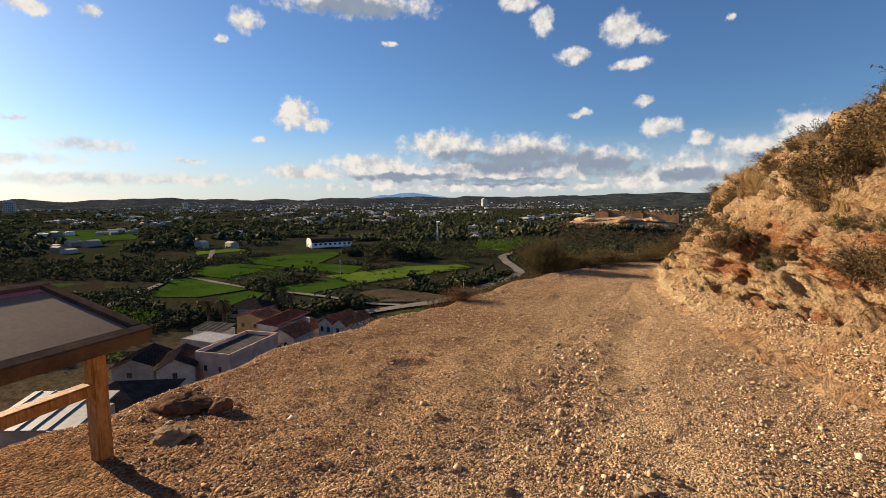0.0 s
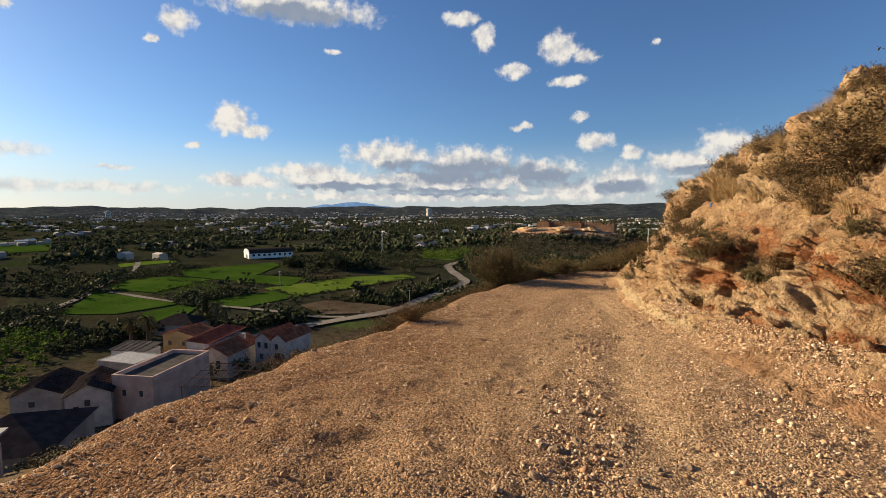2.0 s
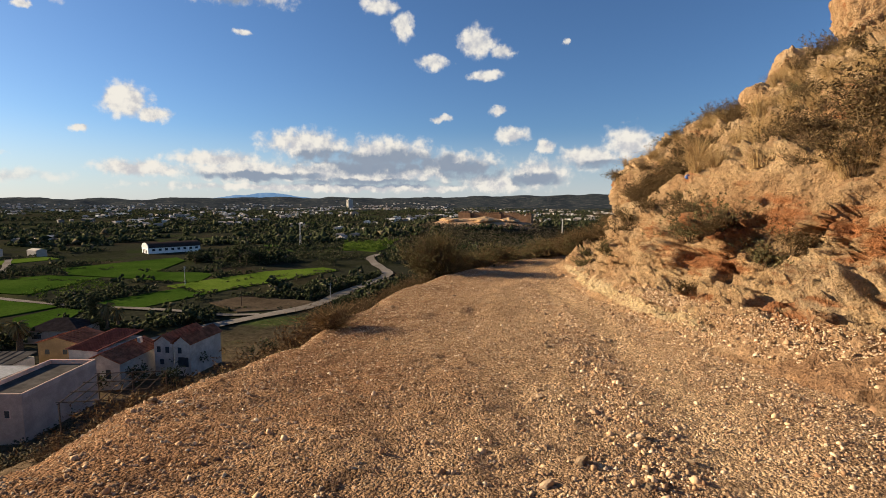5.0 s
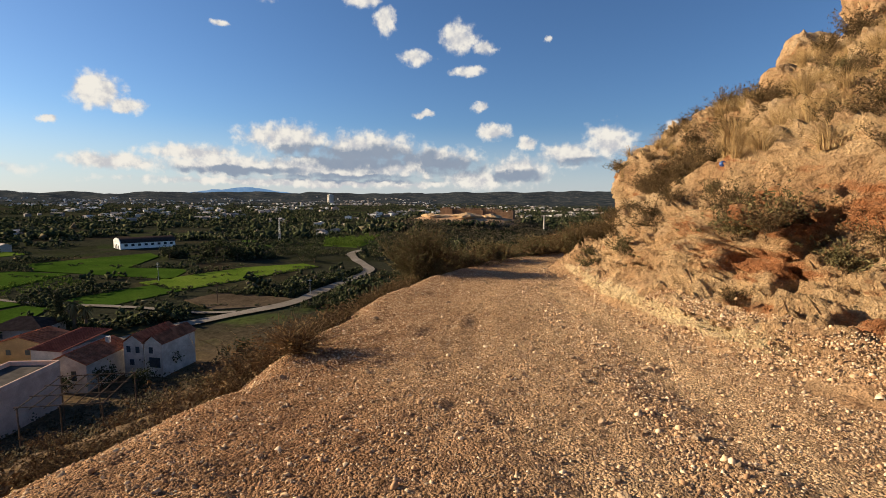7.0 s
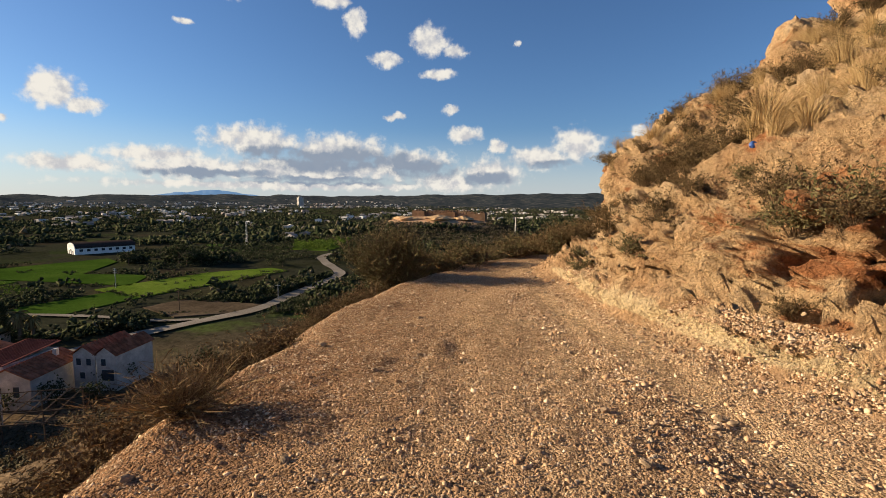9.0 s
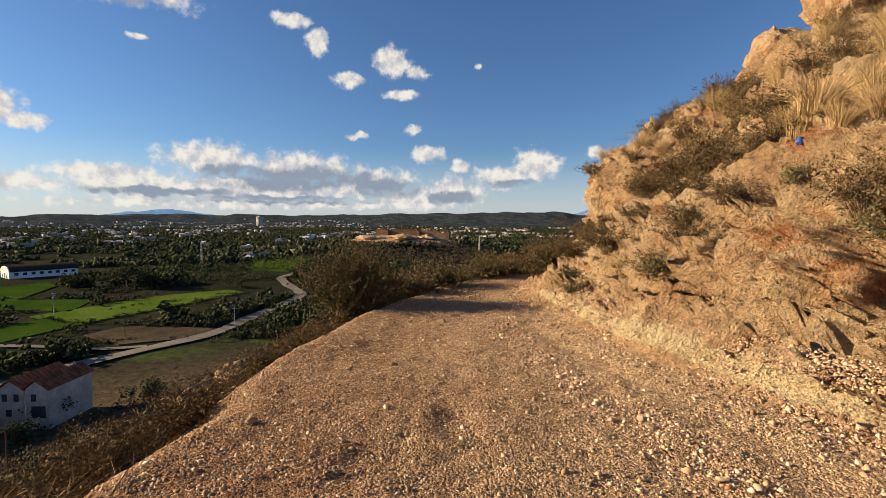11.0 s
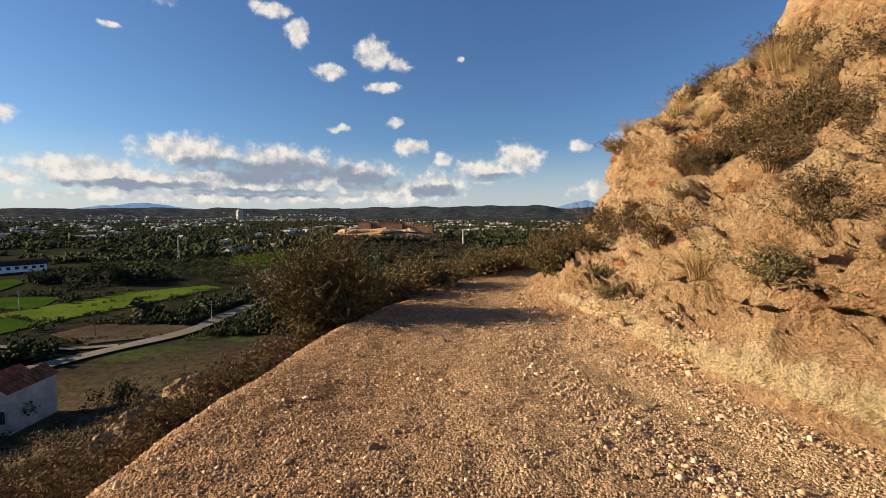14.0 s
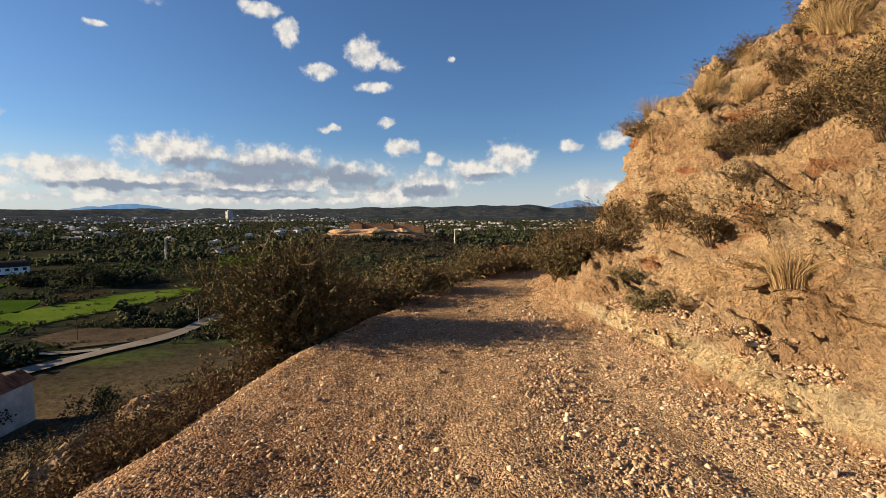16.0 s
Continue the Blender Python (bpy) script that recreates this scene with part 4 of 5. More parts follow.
# ---- information lectern ----
stand = thing("information_lectern", pose(0.08, 3.48, 0.0, 0, 0, 9), "timber information lectern with a sloping printed panel and rail", "sign")
for y in (0.0, -1.75):
    part("post", block(-0.05, y - 0.05, 0.3, 0.05, y + 0.05, 1.5, bevel=0.01), WOOD, stand)
part("rail", beam(bmesh.new(), (0, -0.052, 1.10), (0, -1.698, 1.10), 0.08, 0.10, 0.01), WOOD, stand)
tilt = Matrix.Translation((-0.1, -0.85, 1.63)) @ Matrix.Rotation(radians(13), 4, "Y")


def tilted(bm):
    bmesh.ops.transform(bm, matrix=tilt, verts=bm.verts)
    return bm


board = part("backboard", tilted(block(-0.50, -1.06, -0.03, 0.50, 0.92, 0.0)), WOOD_DARK, stand, "dark stained backboard")
part("panel", tilted(block(-0.38, -0.98, 0.003, 0.44, 0.86, 0.012)), BOARD, stand, "faded beige printed panel")
part("header", tilted(block(-0.45, -0.98, 0.003, -0.384, 0.86, 0.013)), RED, stand, "dull red header strip")
for x0, x1, y0, y1 in ((-0.56, -0.47, -1.1, 0.95), (0.47, 0.56, -1.1, 0.95), (-0.468, 0.468, -1.1, -1.0), (-0.468, 0.468, 0.87, 0.95)):
    part("frame", tilted(block(x0, y0, -0.07, x1, y1, 0.03, bevel=0.008)), WOOD_DARK, stand)

# ---- the valley ----


def lay(points, lift=0.35):
    return [(x, y, float(hill_z(np.array(float(x)), np.array(float(y)))) + lift) for x, y in points]


def plot(name, points, mat, label, group="", lift=0.35):
    """A field: a thin bed of crop or soil on the valley floor."""
    z = VALLEY + lift
    bm = bmesh.new()
    top = bm.faces.new([bm.verts.new((x, y, z)) for x, y in points])
    if top.normal.z < 0:
        top.normal_flip()
    bmesh.ops.extrude_face_region(bm, geom=[top])
    bm.verts.ensure_lookup_table()
    low = list(bm.verts)[:len(points)]
    for v in low:
        v.co.z = VALLEY - 1.5
    bmesh.ops.recalc_face_normals(bm, faces=bm.faces)
    me = bpy.data.meshes.new(name)
    bm.to_mesh(me)
    bm.free()
    me.materials.append(mat)
    return tagged(new(name, me), label, "field", group)


FIELDS = [
    ([(-161, 176), (-144, 224), (-121, 245), (-108, 237), (-120, 201), (-132, 166)], FIELD_LIGHT, "bright yellow-green crop field in the valley"),
    ([(-159, 144), (-151, 174), (-132, 165), (-136, 139), (-155, 137)], FIELD, "deep green crop field beside a pale path"),
    ([(-188, 104), (-226, 139), (-178, 136), (-166, 133), (-170, 112)], FIELD, "green field below an earth bank"),
    ([(-163, 117), (-163, 132), (-152, 131), (-142, 115), (-148, 106)], FIELD, "small green field by the houses"),
    ([(-230, 146), (-249, 171), (-242, 186), (-209, 187), (-199, 147)], FIELD, "green field above the pale path"),
    ([(-232, 190), (-259, 207), (-236, 264), (-219, 252), (-199, 209), (-166, 213), (-154, 186)], FIELD, "broad patchwork green field"),
    ([(-328, 214), (-324, 247), (-301, 240), (-308, 203)], FIELD_LIGHT, "distant pale green meadow"),
    ([(-699, 271), (-599, 319), (-489, 255), (-519, 206)], FIELD, "distant olive green meadow"),
    ([(-168, 381), (-128, 401), (-121, 330), (-152, 334)], FIELD_LIGHT, "distant light green grove floor"),
    ([(-119, 151), (-114, 166), (-80, 162), (-85, 149), (-100, 141)], FIELD_BROWN, "brown fallow plot beside the lane")]
for points, mat, label in FIELDS:
    plot("field", points, mat, label, "valley fields")


def lane(name, points, wide, label, lift=0.5):
    p = np.array(points, float)
    s = np.concatenate([[0], np.cumsum(np.hypot(*np.diff(p, axis=0).T))])
    q = np.arange(0, s[-1], 4.0)
    # corners rounded by averaging along the way
    line = np.stack([np.mean([np.interp(np.clip(q + o, 0, s[-1]), s, p[:, i]) for o in (-8, -4, 0, 4, 8)], 0) for i in (0, 1)], -1)
    d = np.gradient(line, axis=0)
    n = np.stack([-d[:, 1], d[:, 0]], -1) / np.linalg.norm(d, axis=1, keepdims=True)
    w2 = wide / 2 * (1 + 0.12 * np.sin(q * 0.21)[:, None])
    a, b = line + n * w2, line - n * w2
    za, zb = (hill_z(e[:, 0], e[:, 1]) + lift for e in (a, b))
    v = np.stack([np.c_[a, za], np.c_[a, za + 0.0] * 1, np.c_[b, zb]], 1)[:, [0, 2]].reshape(-1, 3)
    ob = new(name, mesh_of(name, v, grid_faces(len(q), 2), LANE, True))
    return tagged(ob, label, "road", kind="structure")


lane("road_1", [(-112, 88), (-101, 105), (-96, 124), (-92, 131), (-84, 144), (-79, 155), (-79, 180), (-76, 224), (-80, 238), (-100, 269), (-114, 296), (-113, 316), (-98, 334), (-60, 350)], 5.5,
     "pale concrete lane winding through the valley")
lane("road_2", [(-260, 146), (-230, 141.5), (-185, 136.5), (-156, 135), (-136, 137), (-118, 137), (-102, 135), (-86, 141)], 2.6, "pale dirt path between green fields")
lane("road_3", [(-176, 78), (-188, 92), (-216, 127), (-252, 160), (-275, 190), (-330, 230)], 3.4, "grey earth track beside a bank")


def inside(x, y, poly):
    hit = np.zeros(x.shape, bool)
    for (x0, y0), (x1, y1) in zip(poly, poly[1:] + poly[:1]):
        hit ^= ((y0 > y) != (y1 > y)) & (x < (x1 - x0) * (y - y0) / (y1 - y0 + 1e-9) + x0)
    return hit


def crowns(g, x, y, z, tall, wide, n, piece):
    """Crowns built from many leafy clumps, uneven in outline, with a dark trunk space beneath."""
    m = len(x)
    lobe = g.normal(size=(m, 5, 3)) * np.array([0.30, 0.30, 0.22])
    pick = g.randint(0, 5, (m, n))
    at = lobe[np.arange(m)[:, None], pick] + g.normal(size=(m, n, 3)) * np.array([0.17, 0.17, 0.15])
    at = at * wide[:, None, None] * np.array([1, 1, 0]) + at * tall[:, None, None] * np.array([0, 0, 1])
    at = at + np.stack([x, y, z + tall * 0.52], -1)[:, None, :]
    u, v_ = g.normal(size=(m, n, 3)), g.normal(size=(m, n, 3))
    u /= np.linalg.norm(u, axis=-1, keepdims=True)
    v_ = np.cross(u, v_)
    v_ /= np.linalg.norm(v_, axis=-1, keepdims=True)
    s = (piece * wide)[:, None, None] * g.uniform(0.6, 1.3, (m, n, 1))
    w_ = np.cross(u, v_)
    v = np.stack([at + u * s, at - u * s * 0.5 + v_ * s * 0.8, at - u * s * 0.5 - v_ * s * 0.8, at + w_ * s * 0.9], 2).reshape(-1, 3)
    i = np.arange(m * n)[:, None, None] * 4
    return v, (i + np.array([[0, 1, 2], [0, 3, 1], [1, 3, 2], [2, 3, 0]])[None]).reshape(-1, 3)


PLOTS = [f[0] for f in FIELDS]
g = np.random.RandomState(210)
# trees of the plain, thinner where plots are open
far_x, far_y = [], []
az = radians(1) * g.uniform(-82, 30, 60000)
r = np.exp(g.uniform(np.log(150), np.log(2600), 60000))
x, y = r * np.sin(az), 15 + r * np.cos(az)
grove = fbm(x * 0.012, y * 0.012, 0 * x, 3, 33) + 0.5 * fbm(x * 0.05, y * 0.05, 0 * x, 2, 35)
keep = (grove > np.where(r < 420, -0.22, -0.2)) & (hill_z(x, y) < VALLEY + 14)
ORCHARDS = [[(-201, 142), (-207, 178), (-177, 173), (-182, 142)], [(-178, 84), (-152, 88), (-138, 74), (-118, 58), (-132, 42), (-190, 62)],
            [(-168, 381), (-128, 401), (-121, 330), (-152, 334)]]
for poly in PLOTS + ORCHARDS:
    keep &= ~inside(x, y, poly)
lane_line = np.array([(-101, 105), (-92, 131), (-84, 144), (-79, 155), (-79, 180), (-76, 224), (-80, 238), (-100, 269), (-114, 296), (-113, 316)], float)
for a, b in zip(lane_line[:-1], lane_line[1:]):
    t = np.clip(((x - a[0]) * (b - a)[0] + (y - a[1]) * (b - a)[1]) / ((b - a) @ (b - a)), 0, 1)
    keep &= np.hypot(x - a[0] - t * (b - a)[0], y - a[1] - t * (b - a)[1]) > 5
keep &= ~((x > -118) & (x < -60) & (y < 100))
hides = np.zeros(len(x), bool)
for poly in PLOTS:
    for back in (6, 13, 21, 30):
        hides |= inside(x * (1 + back / r), y + (y - 15) * back / r, poly)
keep &= ~hides | (g.rand(len(x)) < 0.03)
x, y, r = x[keep], y[keep], r[keep]
near = r < 420
xn, yn = x[near], y[near]
tall = g.uniform(0.9, 2.8, len(xn)) * (1 + 1.2 * (g.rand(len(xn)) < 0.06))
v, f = crowns(g, xn, yn, hill_z(xn, yn), tall, tall * g.uniform(0.8, 1.3, len(xn)), 13, 0.22)
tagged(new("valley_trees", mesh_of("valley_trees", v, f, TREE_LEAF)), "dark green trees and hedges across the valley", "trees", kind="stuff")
xf, yf = x[~near], y[~near]
tall = g.uniform(1.4, 4.2, len(xf)) * (1 + 0.8 * (g.rand(len(xf)) < 0.08))
v, f = crowns(g, xf, yf, hill_z(xf, yf), tall, tall * g.uniform(1.0, 2.2, len(xf)), 5, 0.33)
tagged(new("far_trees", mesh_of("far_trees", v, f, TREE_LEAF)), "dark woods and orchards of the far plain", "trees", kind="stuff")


def orchard(poly, gap, tall, label, jitter=0.5):
    px, py = np.array(poly).T
    x, y = np.meshgrid(np.arange(px.min(), px.max(), gap), np.arange(py.min(), py.max(), gap))
    x, y = x.ravel() + g.normal(0, jitter, x.size), y.ravel() + g.normal(0, jitter, y.size)
    k = inside(x, y, poly) & (g.rand(len(x)) < 0.93)
    x, y = x[k], y[k]
    h = tall * g.uniform(0.8, 1.25, len(x))
    v, f = crowns(g, x, y, hill_z(x, y), h, h * 1.15, 44, 0.13)
    tagged(new("orchard_trees", mesh_of("orchard_trees", v, f, ORCHARD_LEAF)), label, "orchard", kind="stuff")


orchard(ORCHARDS[0], 4.2, 1.7, "rows of low dark green orchard trees")
orchard(ORCHARDS[1], 4.2, 2.4, "dense green citrus orchard beside the houses")
orchard(ORCHARDS[2], 5.0, 3.0, "bright green distant grove")
# hedges of brush along field and lane edges
g2 = np.random.RandomState(220)
for a, b, n, h in (((-160, 177), (-132, 166), 40, 0.7), ((-132, 165), (-108, 236), 70, 0.9), ((-151, 175), (-110, 240), 20, 0.9), ((-136, 138), (-84, 150), 24, 0.6),
                   ((-86, 165), (-82, 236), 90, 1.3), ((-250, 172), (-158, 184), 60, 0.8), ((-259, 208), (-166, 214), 40, 0.9), ((-120, 166), (-86, 166), 40, 1.2), ((-190, 256), (-160, 266), 30, 4.0), ((-215, 250), (-200, 254), 14, 4.0)):
    t = g2.rand(n)
    hx, hy = a[0] + (b[0] - a[0]) * t + g2.normal(0, 1.3, n), a[1] + (b[1] - a[1]) * t + g2.normal(0, 1.3, n)
    hh = h * g2.uniform(0.6, 1.5, n)
    v, f = crowns(g2, hx, hy, hill_z(hx, hy), hh, hh * 1.5, 30, 0.15)
    tagged(new("hedge", mesh_of("hedge", v, f, TREE_LEAF)), "dark uneven hedge between valley plots", "hedge", kind="stuff")

# low scrub that mottles the slope and the fort's hill
sx_, sy_ = g2.uniform(-190, 40, 9000), g2.uniform(300, 500, 9000)
k = (hill_z(sx_, sy_) > VALLEY + 1.5) & (np.hypot((sx_ + 62) / 62, (sy_ - 478) / 34) > 0.85)
sx_, sy_ = sx_[k], sy_[k]
hh = g2.uniform(0.6, 2.0, len(sx_))
v, f = crowns(g2, sx_, sy_, hill_z(sx_, sy_), hh, hh * 1.8, 8, 0.22)
tagged(new("hill_scrub", mesh_of("hill_scrub", v, f, GREY_SCRUB)), "grey-brown scrub dotted over the fort's hill", "scrub", kind="stuff")
az, r = np.radians(g2.uniform(-75, 10, 7000)), np.exp(g2.uniform(np.log(42), np.log(190), 7000))
sx_, sy_ = r * np.sin(az), 15 + r * np.cos(az)
zz = hill_z(sx_, sy_)
k = (zz > VALLEY + 0.8) & (sx_ < edge_x(np.clip(sy_, 0, 46)) - 6)
sx_, sy_, zz = sx_[k], sy_[k], zz[k]
hh = g2.uniform(0.4, 1.3, len(sx_))
v, f = crowns(g2, sx_, sy_, zz, hh, hh * 1.9, 18, 0.10)
tagged(new("slope_scrub", mesh_of("slope_scrub", v, f, GREY_SCRUB)), "low russet scrub over the slope above the houses", "scrub", kind="stuff")

# ---- houses ----


def house(front_left, turn, w, d, h, base, roof, wall_mat, roof_mat, label, windows=(), rise=1.6, chimney=None, over=0.35, parapet=0.0):
    """A house with its front-left corner at the given place, its front along the turn; windows: (x, z, wide, tall) on the front."""
    ob = thing("house", pose(front_left[0], front_left[1], base, 0, 0, turn), label, "house", "village houses")
    part("wall", block(0, 0, -6, w, d, h), wall_mat, ob)
    bm = bmesh.new()
    if roof == "flat":
        box(bm, 0.25, 0.25, h + 0.004, w - 0.25, d - 0.25, h + 0.08)
        rf = part("roof", bm, roof_mat, ob)
        for a in ((0, 0, w, 0.25), (0, d - 0.25, w, d), (0, 0.252, 0.25, d - 0.252), (w - 0.25, 0.252, w, d - 0.252)):
            part("parapet", block(a[0], a[1], h + 0.003, a[2], a[3], h + 0.15 + parapet), wall_mat, ob)
    else:
        if roof == "hip":
            k = min(w, d) / 2
            eaves = [(-over, -over, h), (w + over, -over, h), (w + over, d + over, h), (-over, d + over, h)]
            ridge = [(w / 2, k, h + rise), (w / 2, d - k, h + rise)] if d > w else [(k, d / 2, h + rise), (w - k, d / 2, h + rise)]
            vs = [bm.verts.new(p) for p in eaves + ridge]
            order = ((0, 1, 4), (1, 2, 5, 4), (2, 3, 5), (3, 0, 4, 5)) if d > w else ((0, 1, 5, 4), (1, 2, 5), (2, 3, 4, 5), (3, 0, 4))
            for f in order:
                bm.faces.new([vs[i] for i in f])
            bm.faces.new([vs[i] for i in (3, 2, 1, 0)])
        elif roof == "gable":       # ridge runs from front to back
            for x0, x1 in ((-over, w / 2), (w + over, w / 2)):
                a = [bm.verts.new(p) for p in ((x0, -over, h + 0.004), (x1, -over, h + rise), (x1, d + over, h + rise), (x0, d + over, h + 0.004))]
                b = [bm.verts.new((v.co.x, v.co.y, v.co.z + 0.16)) for v in a]
                for f in ((a[3], a[2], a[1], a[0]), b, (a[0], a[1], b[1], b[0]), (a[1], a[2], b[2], b[1]), (a[2], a[3], b[3], b[2]), (a[3], a[0], b[0], b[3])):
                    bm.faces.new(f)
            for y in (0.002, d - 0.2):
                gb = bmesh.new()
                q = [gb.verts.new(p) for p in ((0, y, h), (w, y, h), (w / 2, y, h + rise - 0.06), (0, y + 0.19, h), (w, y + 0.19, h), (w / 2, y + 0.19, h + rise - 0.06))]
                for f in ((0, 1, 2), (5, 4, 3), (0, 3, 4, 1), (1, 4, 5, 2), (2, 5, 3, 0)):
                    gb.faces.new([q[i] for i in f])
                bmesh.ops.recalc_face_normals(gb, faces=gb.faces)
                part("gable", gb, wall_mat, ob)
        else:                       # one slope, high at the back
            a = [bm.verts.new(p) for p in ((-over, -over, h + 0.01), (w + over, -over, h + 0.01), (w + over, d + over, h + rise), (-over, d + over, h + rise))]
            b = [bm.verts.new((v.co.x, v.co.y, v.co.z + 0.16)) for v in a]
            for f in ((a[3], a[2], a[1], a[0]), b, (a[0], a[1], b[1], b[0]), (a[1], a[2], b[2], b[1]), (a[2], a[3], b[3], b[2]), (a[3], a[0], b[0], b[3])):
                bm.faces.new(f)
        bmesh.ops.recalc_face_normals(bm, faces=bm.faces)
        rf = part("roof", bm, roof_mat, ob)
        if roof in ("gable", "shed"):
            # rows of tiles as raised ribs down the slope
            for i in range(int(d / 0.9)):
                y = 0.3 + i * 0.9
                rib = bmesh.new()
                if roof == "gable":
                    part("ridge_tile", beam(rib, (-over + 0.05, y, h + 0.2), (w / 2, y, h + rise + 0.2), 0.14, 0.08), roof_mat, rf)
                    part("ridge_tile", beam(bmesh.new(), (w + over - 0.05, y, h + 0.2), (w / 2, y, h + rise + 0.2), 0.14, 0.08), roof_mat, rf)
                else:
                    part("ridge_tile", beam(rib, (i * w * 0.9 / d + 0.3, -over, h + 0.19), (i * w * 0.9 / d + 0.3, d + over, h + rise + 0.18), 0.14, 0.08), roof_mat, rf)
    for x, z, ww, hh in windows:
        win = part("window", block(x, -0.05, z, x + ww, 0.02, z + hh), wall_mat, ob)
        part("pane", block(x + 0.1, -0.07, z + 0.1, x + ww - 0.1, -0.052, z + hh - 0.1), GLASS, win)
    if chimney:
        cx, cyy = chimney
        part("chimney", block(cx, cyy, h, cx + 0.7, cyy + 0.7, h + rise + 0.7), wall_mat, ob)
    return ob


house((-79.4, 86.5), 3, 4.4, 10, 5.0, -33.4, "gable", PLASTER, TILE, "white two-storey house with a red tiled gable roof", [(0.6, 2.9, 1.1, 1.5), (2.6, 2.9, 1.1, 1.5), (1.2, 0.3, 1.2, 1.4)], 1.7)
house((-74.9, 86.8), 3, 4.0, 10, 5.0, -33.4, "gable", PLASTER, TILE, "white house half with a second red tiled gable", [(1.0, 2.9, 1.1, 1.5), (1.0, 0.0, 2.6, 2.3)], 1.7)
house((-83, 56), 14, 8.2, 15.5, 5.2, -33.4, "flat", PINK, ROOF_GREY, "pale pink flat-roofed building with a parapet", [(2.0, 2.2, 0.9, 1.3), (5.4, 2.2, 0.9, 1.3)], parapet=0.7)
house((-94, 80), 2, 7, 11, 4.6, -33.4, "shed", PLASTER, TILE_MAROON, "white house with a dark maroon sloping roof", [(1.0, 1.2, 1.2, 1.4), (4.2, 1.2, 1.2, 1.4)], 1.2)
house((-86.8, 77), 10, 7.5, 12, 3.4, -33.6, "gable", PLASTER, TILE, "low house with a worn red tiled roof", [(1.5, 1.0, 1.2, 1.2), (4.5, 0.2, 1.2, 2.1)], 1.9, chimney=(4.6, 9.0))
house((-109, 85), 12, 9, 8, 3.8, -34.0, "gable", OCHRE, TILE, "ochre house with a small tiled roof", [(1.5, 1.2, 1.2, 1.3), (5.5, 1.2, 1.2, 1.3)], 1.4)
house((-132, 98), 22, 13, 10, 3.0, -35.8, "hip", GREYWALL, TILE_DARK, "dark hip-roofed bungalow among trees", [(2, 0.9, 2.4, 1.3), (8, 0.9, 2.4, 1.3)], 2.4)
house((-85, 49.5), 48, 6.5, 10, 3.6, -33.2, "gable", PLASTER, TILE_DARK, "white gable-ended house with a dark roof", [(2.6, 1.6, 1.0, 1.3), (1.0, 0.0, 1.0, 2.0)], 1.9)
house((-96, 47), 40, 7.5, 10, 3.4, -33.8, "gable", GREYWALL, TILE_DARK, "grey rendered house with a dark gable roof", [(2.6, 1.3, 1.1, 1.2)], 1.7)
house((-66, 25), 38, 12, 12, 2.2, -26.8, "hip", GREYWALL, TILE_DARK, "house with a broad near-black pyramid roof", [(2, 0.8, 1.4, 1.1)], 2.6, over=0.5)
house((-46, 15), 30, 7, 5, 2.0, -18.0, "shed", GREYWALL, METAL, "lean-to shed with a pale ribbed sheet roof", [], 0.9)
house((-104, 66), 8, 10, 7, 3.0, -33.6, "flat", GREYWALL, METAL, "low shed with a pale flat roof", [(2, 1, 1.2, 1)])
house((-112, 74), 12, 9, 5, 2.6, -34.0, "shed", PLASTER, ROOF_GREY, "small white outbuilding with a grey roof", [(2, 0.8, 1.2, 1)], 0.8)

# barn with an arched front
barn = thing("barn", pose(-285, 285, VALLEY, 0, 0, -32), "long white barn with an arched gable and dark roof", "barn")
part("wall", block(0, 0, -2, 17, 34, 4.2), WHITEWASH, barn)
arch = bmesh.new()
rim = [(8.5 - 8.9 * math.cos(math.pi * i / 16), 4.2 + 3.4 * math.sin(math.pi * i / 16)) for i in range(17)]
front, back = [arch.verts.new((a, -0.05, b)) for a, b in rim], [arch.verts.new((a, 0.35, b)) for a, b in rim]
arch.faces.new(front)
arch.faces.new(back[::-1])
for i in range(16):
    arch.faces.new((front[i + 1], front[i], back[i], back[i + 1]))
part("gable", arch, WHITEWASH, barn)
vault = bmesh.new()
front, back = [vault.verts.new((a, 0.36, b)) for a, b in rim], [vault.verts.new((a, 34.4, b)) for a, b in rim]
for i in range(16):
    vault.faces.new((front[i], front[i + 1], back[i + 1], back[i]))
vault.faces.new(back)
part("roof", vault, TILE_DARK, barn)
for i in range(8):
    win = part("window", block(17.0, 2.5 + 4 * i, 2.0, 17.06, 4.4 + 4 * i, 3.6), DARK, barn)
for a in (3.2, 7.6, 12.0):
    part("door", block(a, -0.12, 0, a + 1.8, -0.02, 2.6 if a != 7.6 else 3.4), DARK, barn)

# frame of tubes without its covering
pergola = thing("shade_frame", pose(-64, 55, -29.0, 0, 0, 20), "bare weathered pole frame of a shade roof", "frame")
for a in (0, 5, 10):
    for b in (0, 9):
        part("post", tube(bmesh.new(), (a, b, -4), (a, b, 2.6 + 0.08 * b), 0.09), WOOD_DARK, pergola)
for i in range(7):
    part("rafter", tube(bmesh.new(), (i * 1.66, -0.4, 2.6), (i * 1.66, 9.4, 3.4), 0.08), WOOD_DARK, pergola)
for b in (0, 3, 6, 9):
    part("purlin", tube(bmesh.new(), (-0.4, b, 2.75 + 0.08 * b), (10.4, b, 2.75 + 0.08 * b), 0.07), WOOD_DARK, pergola)


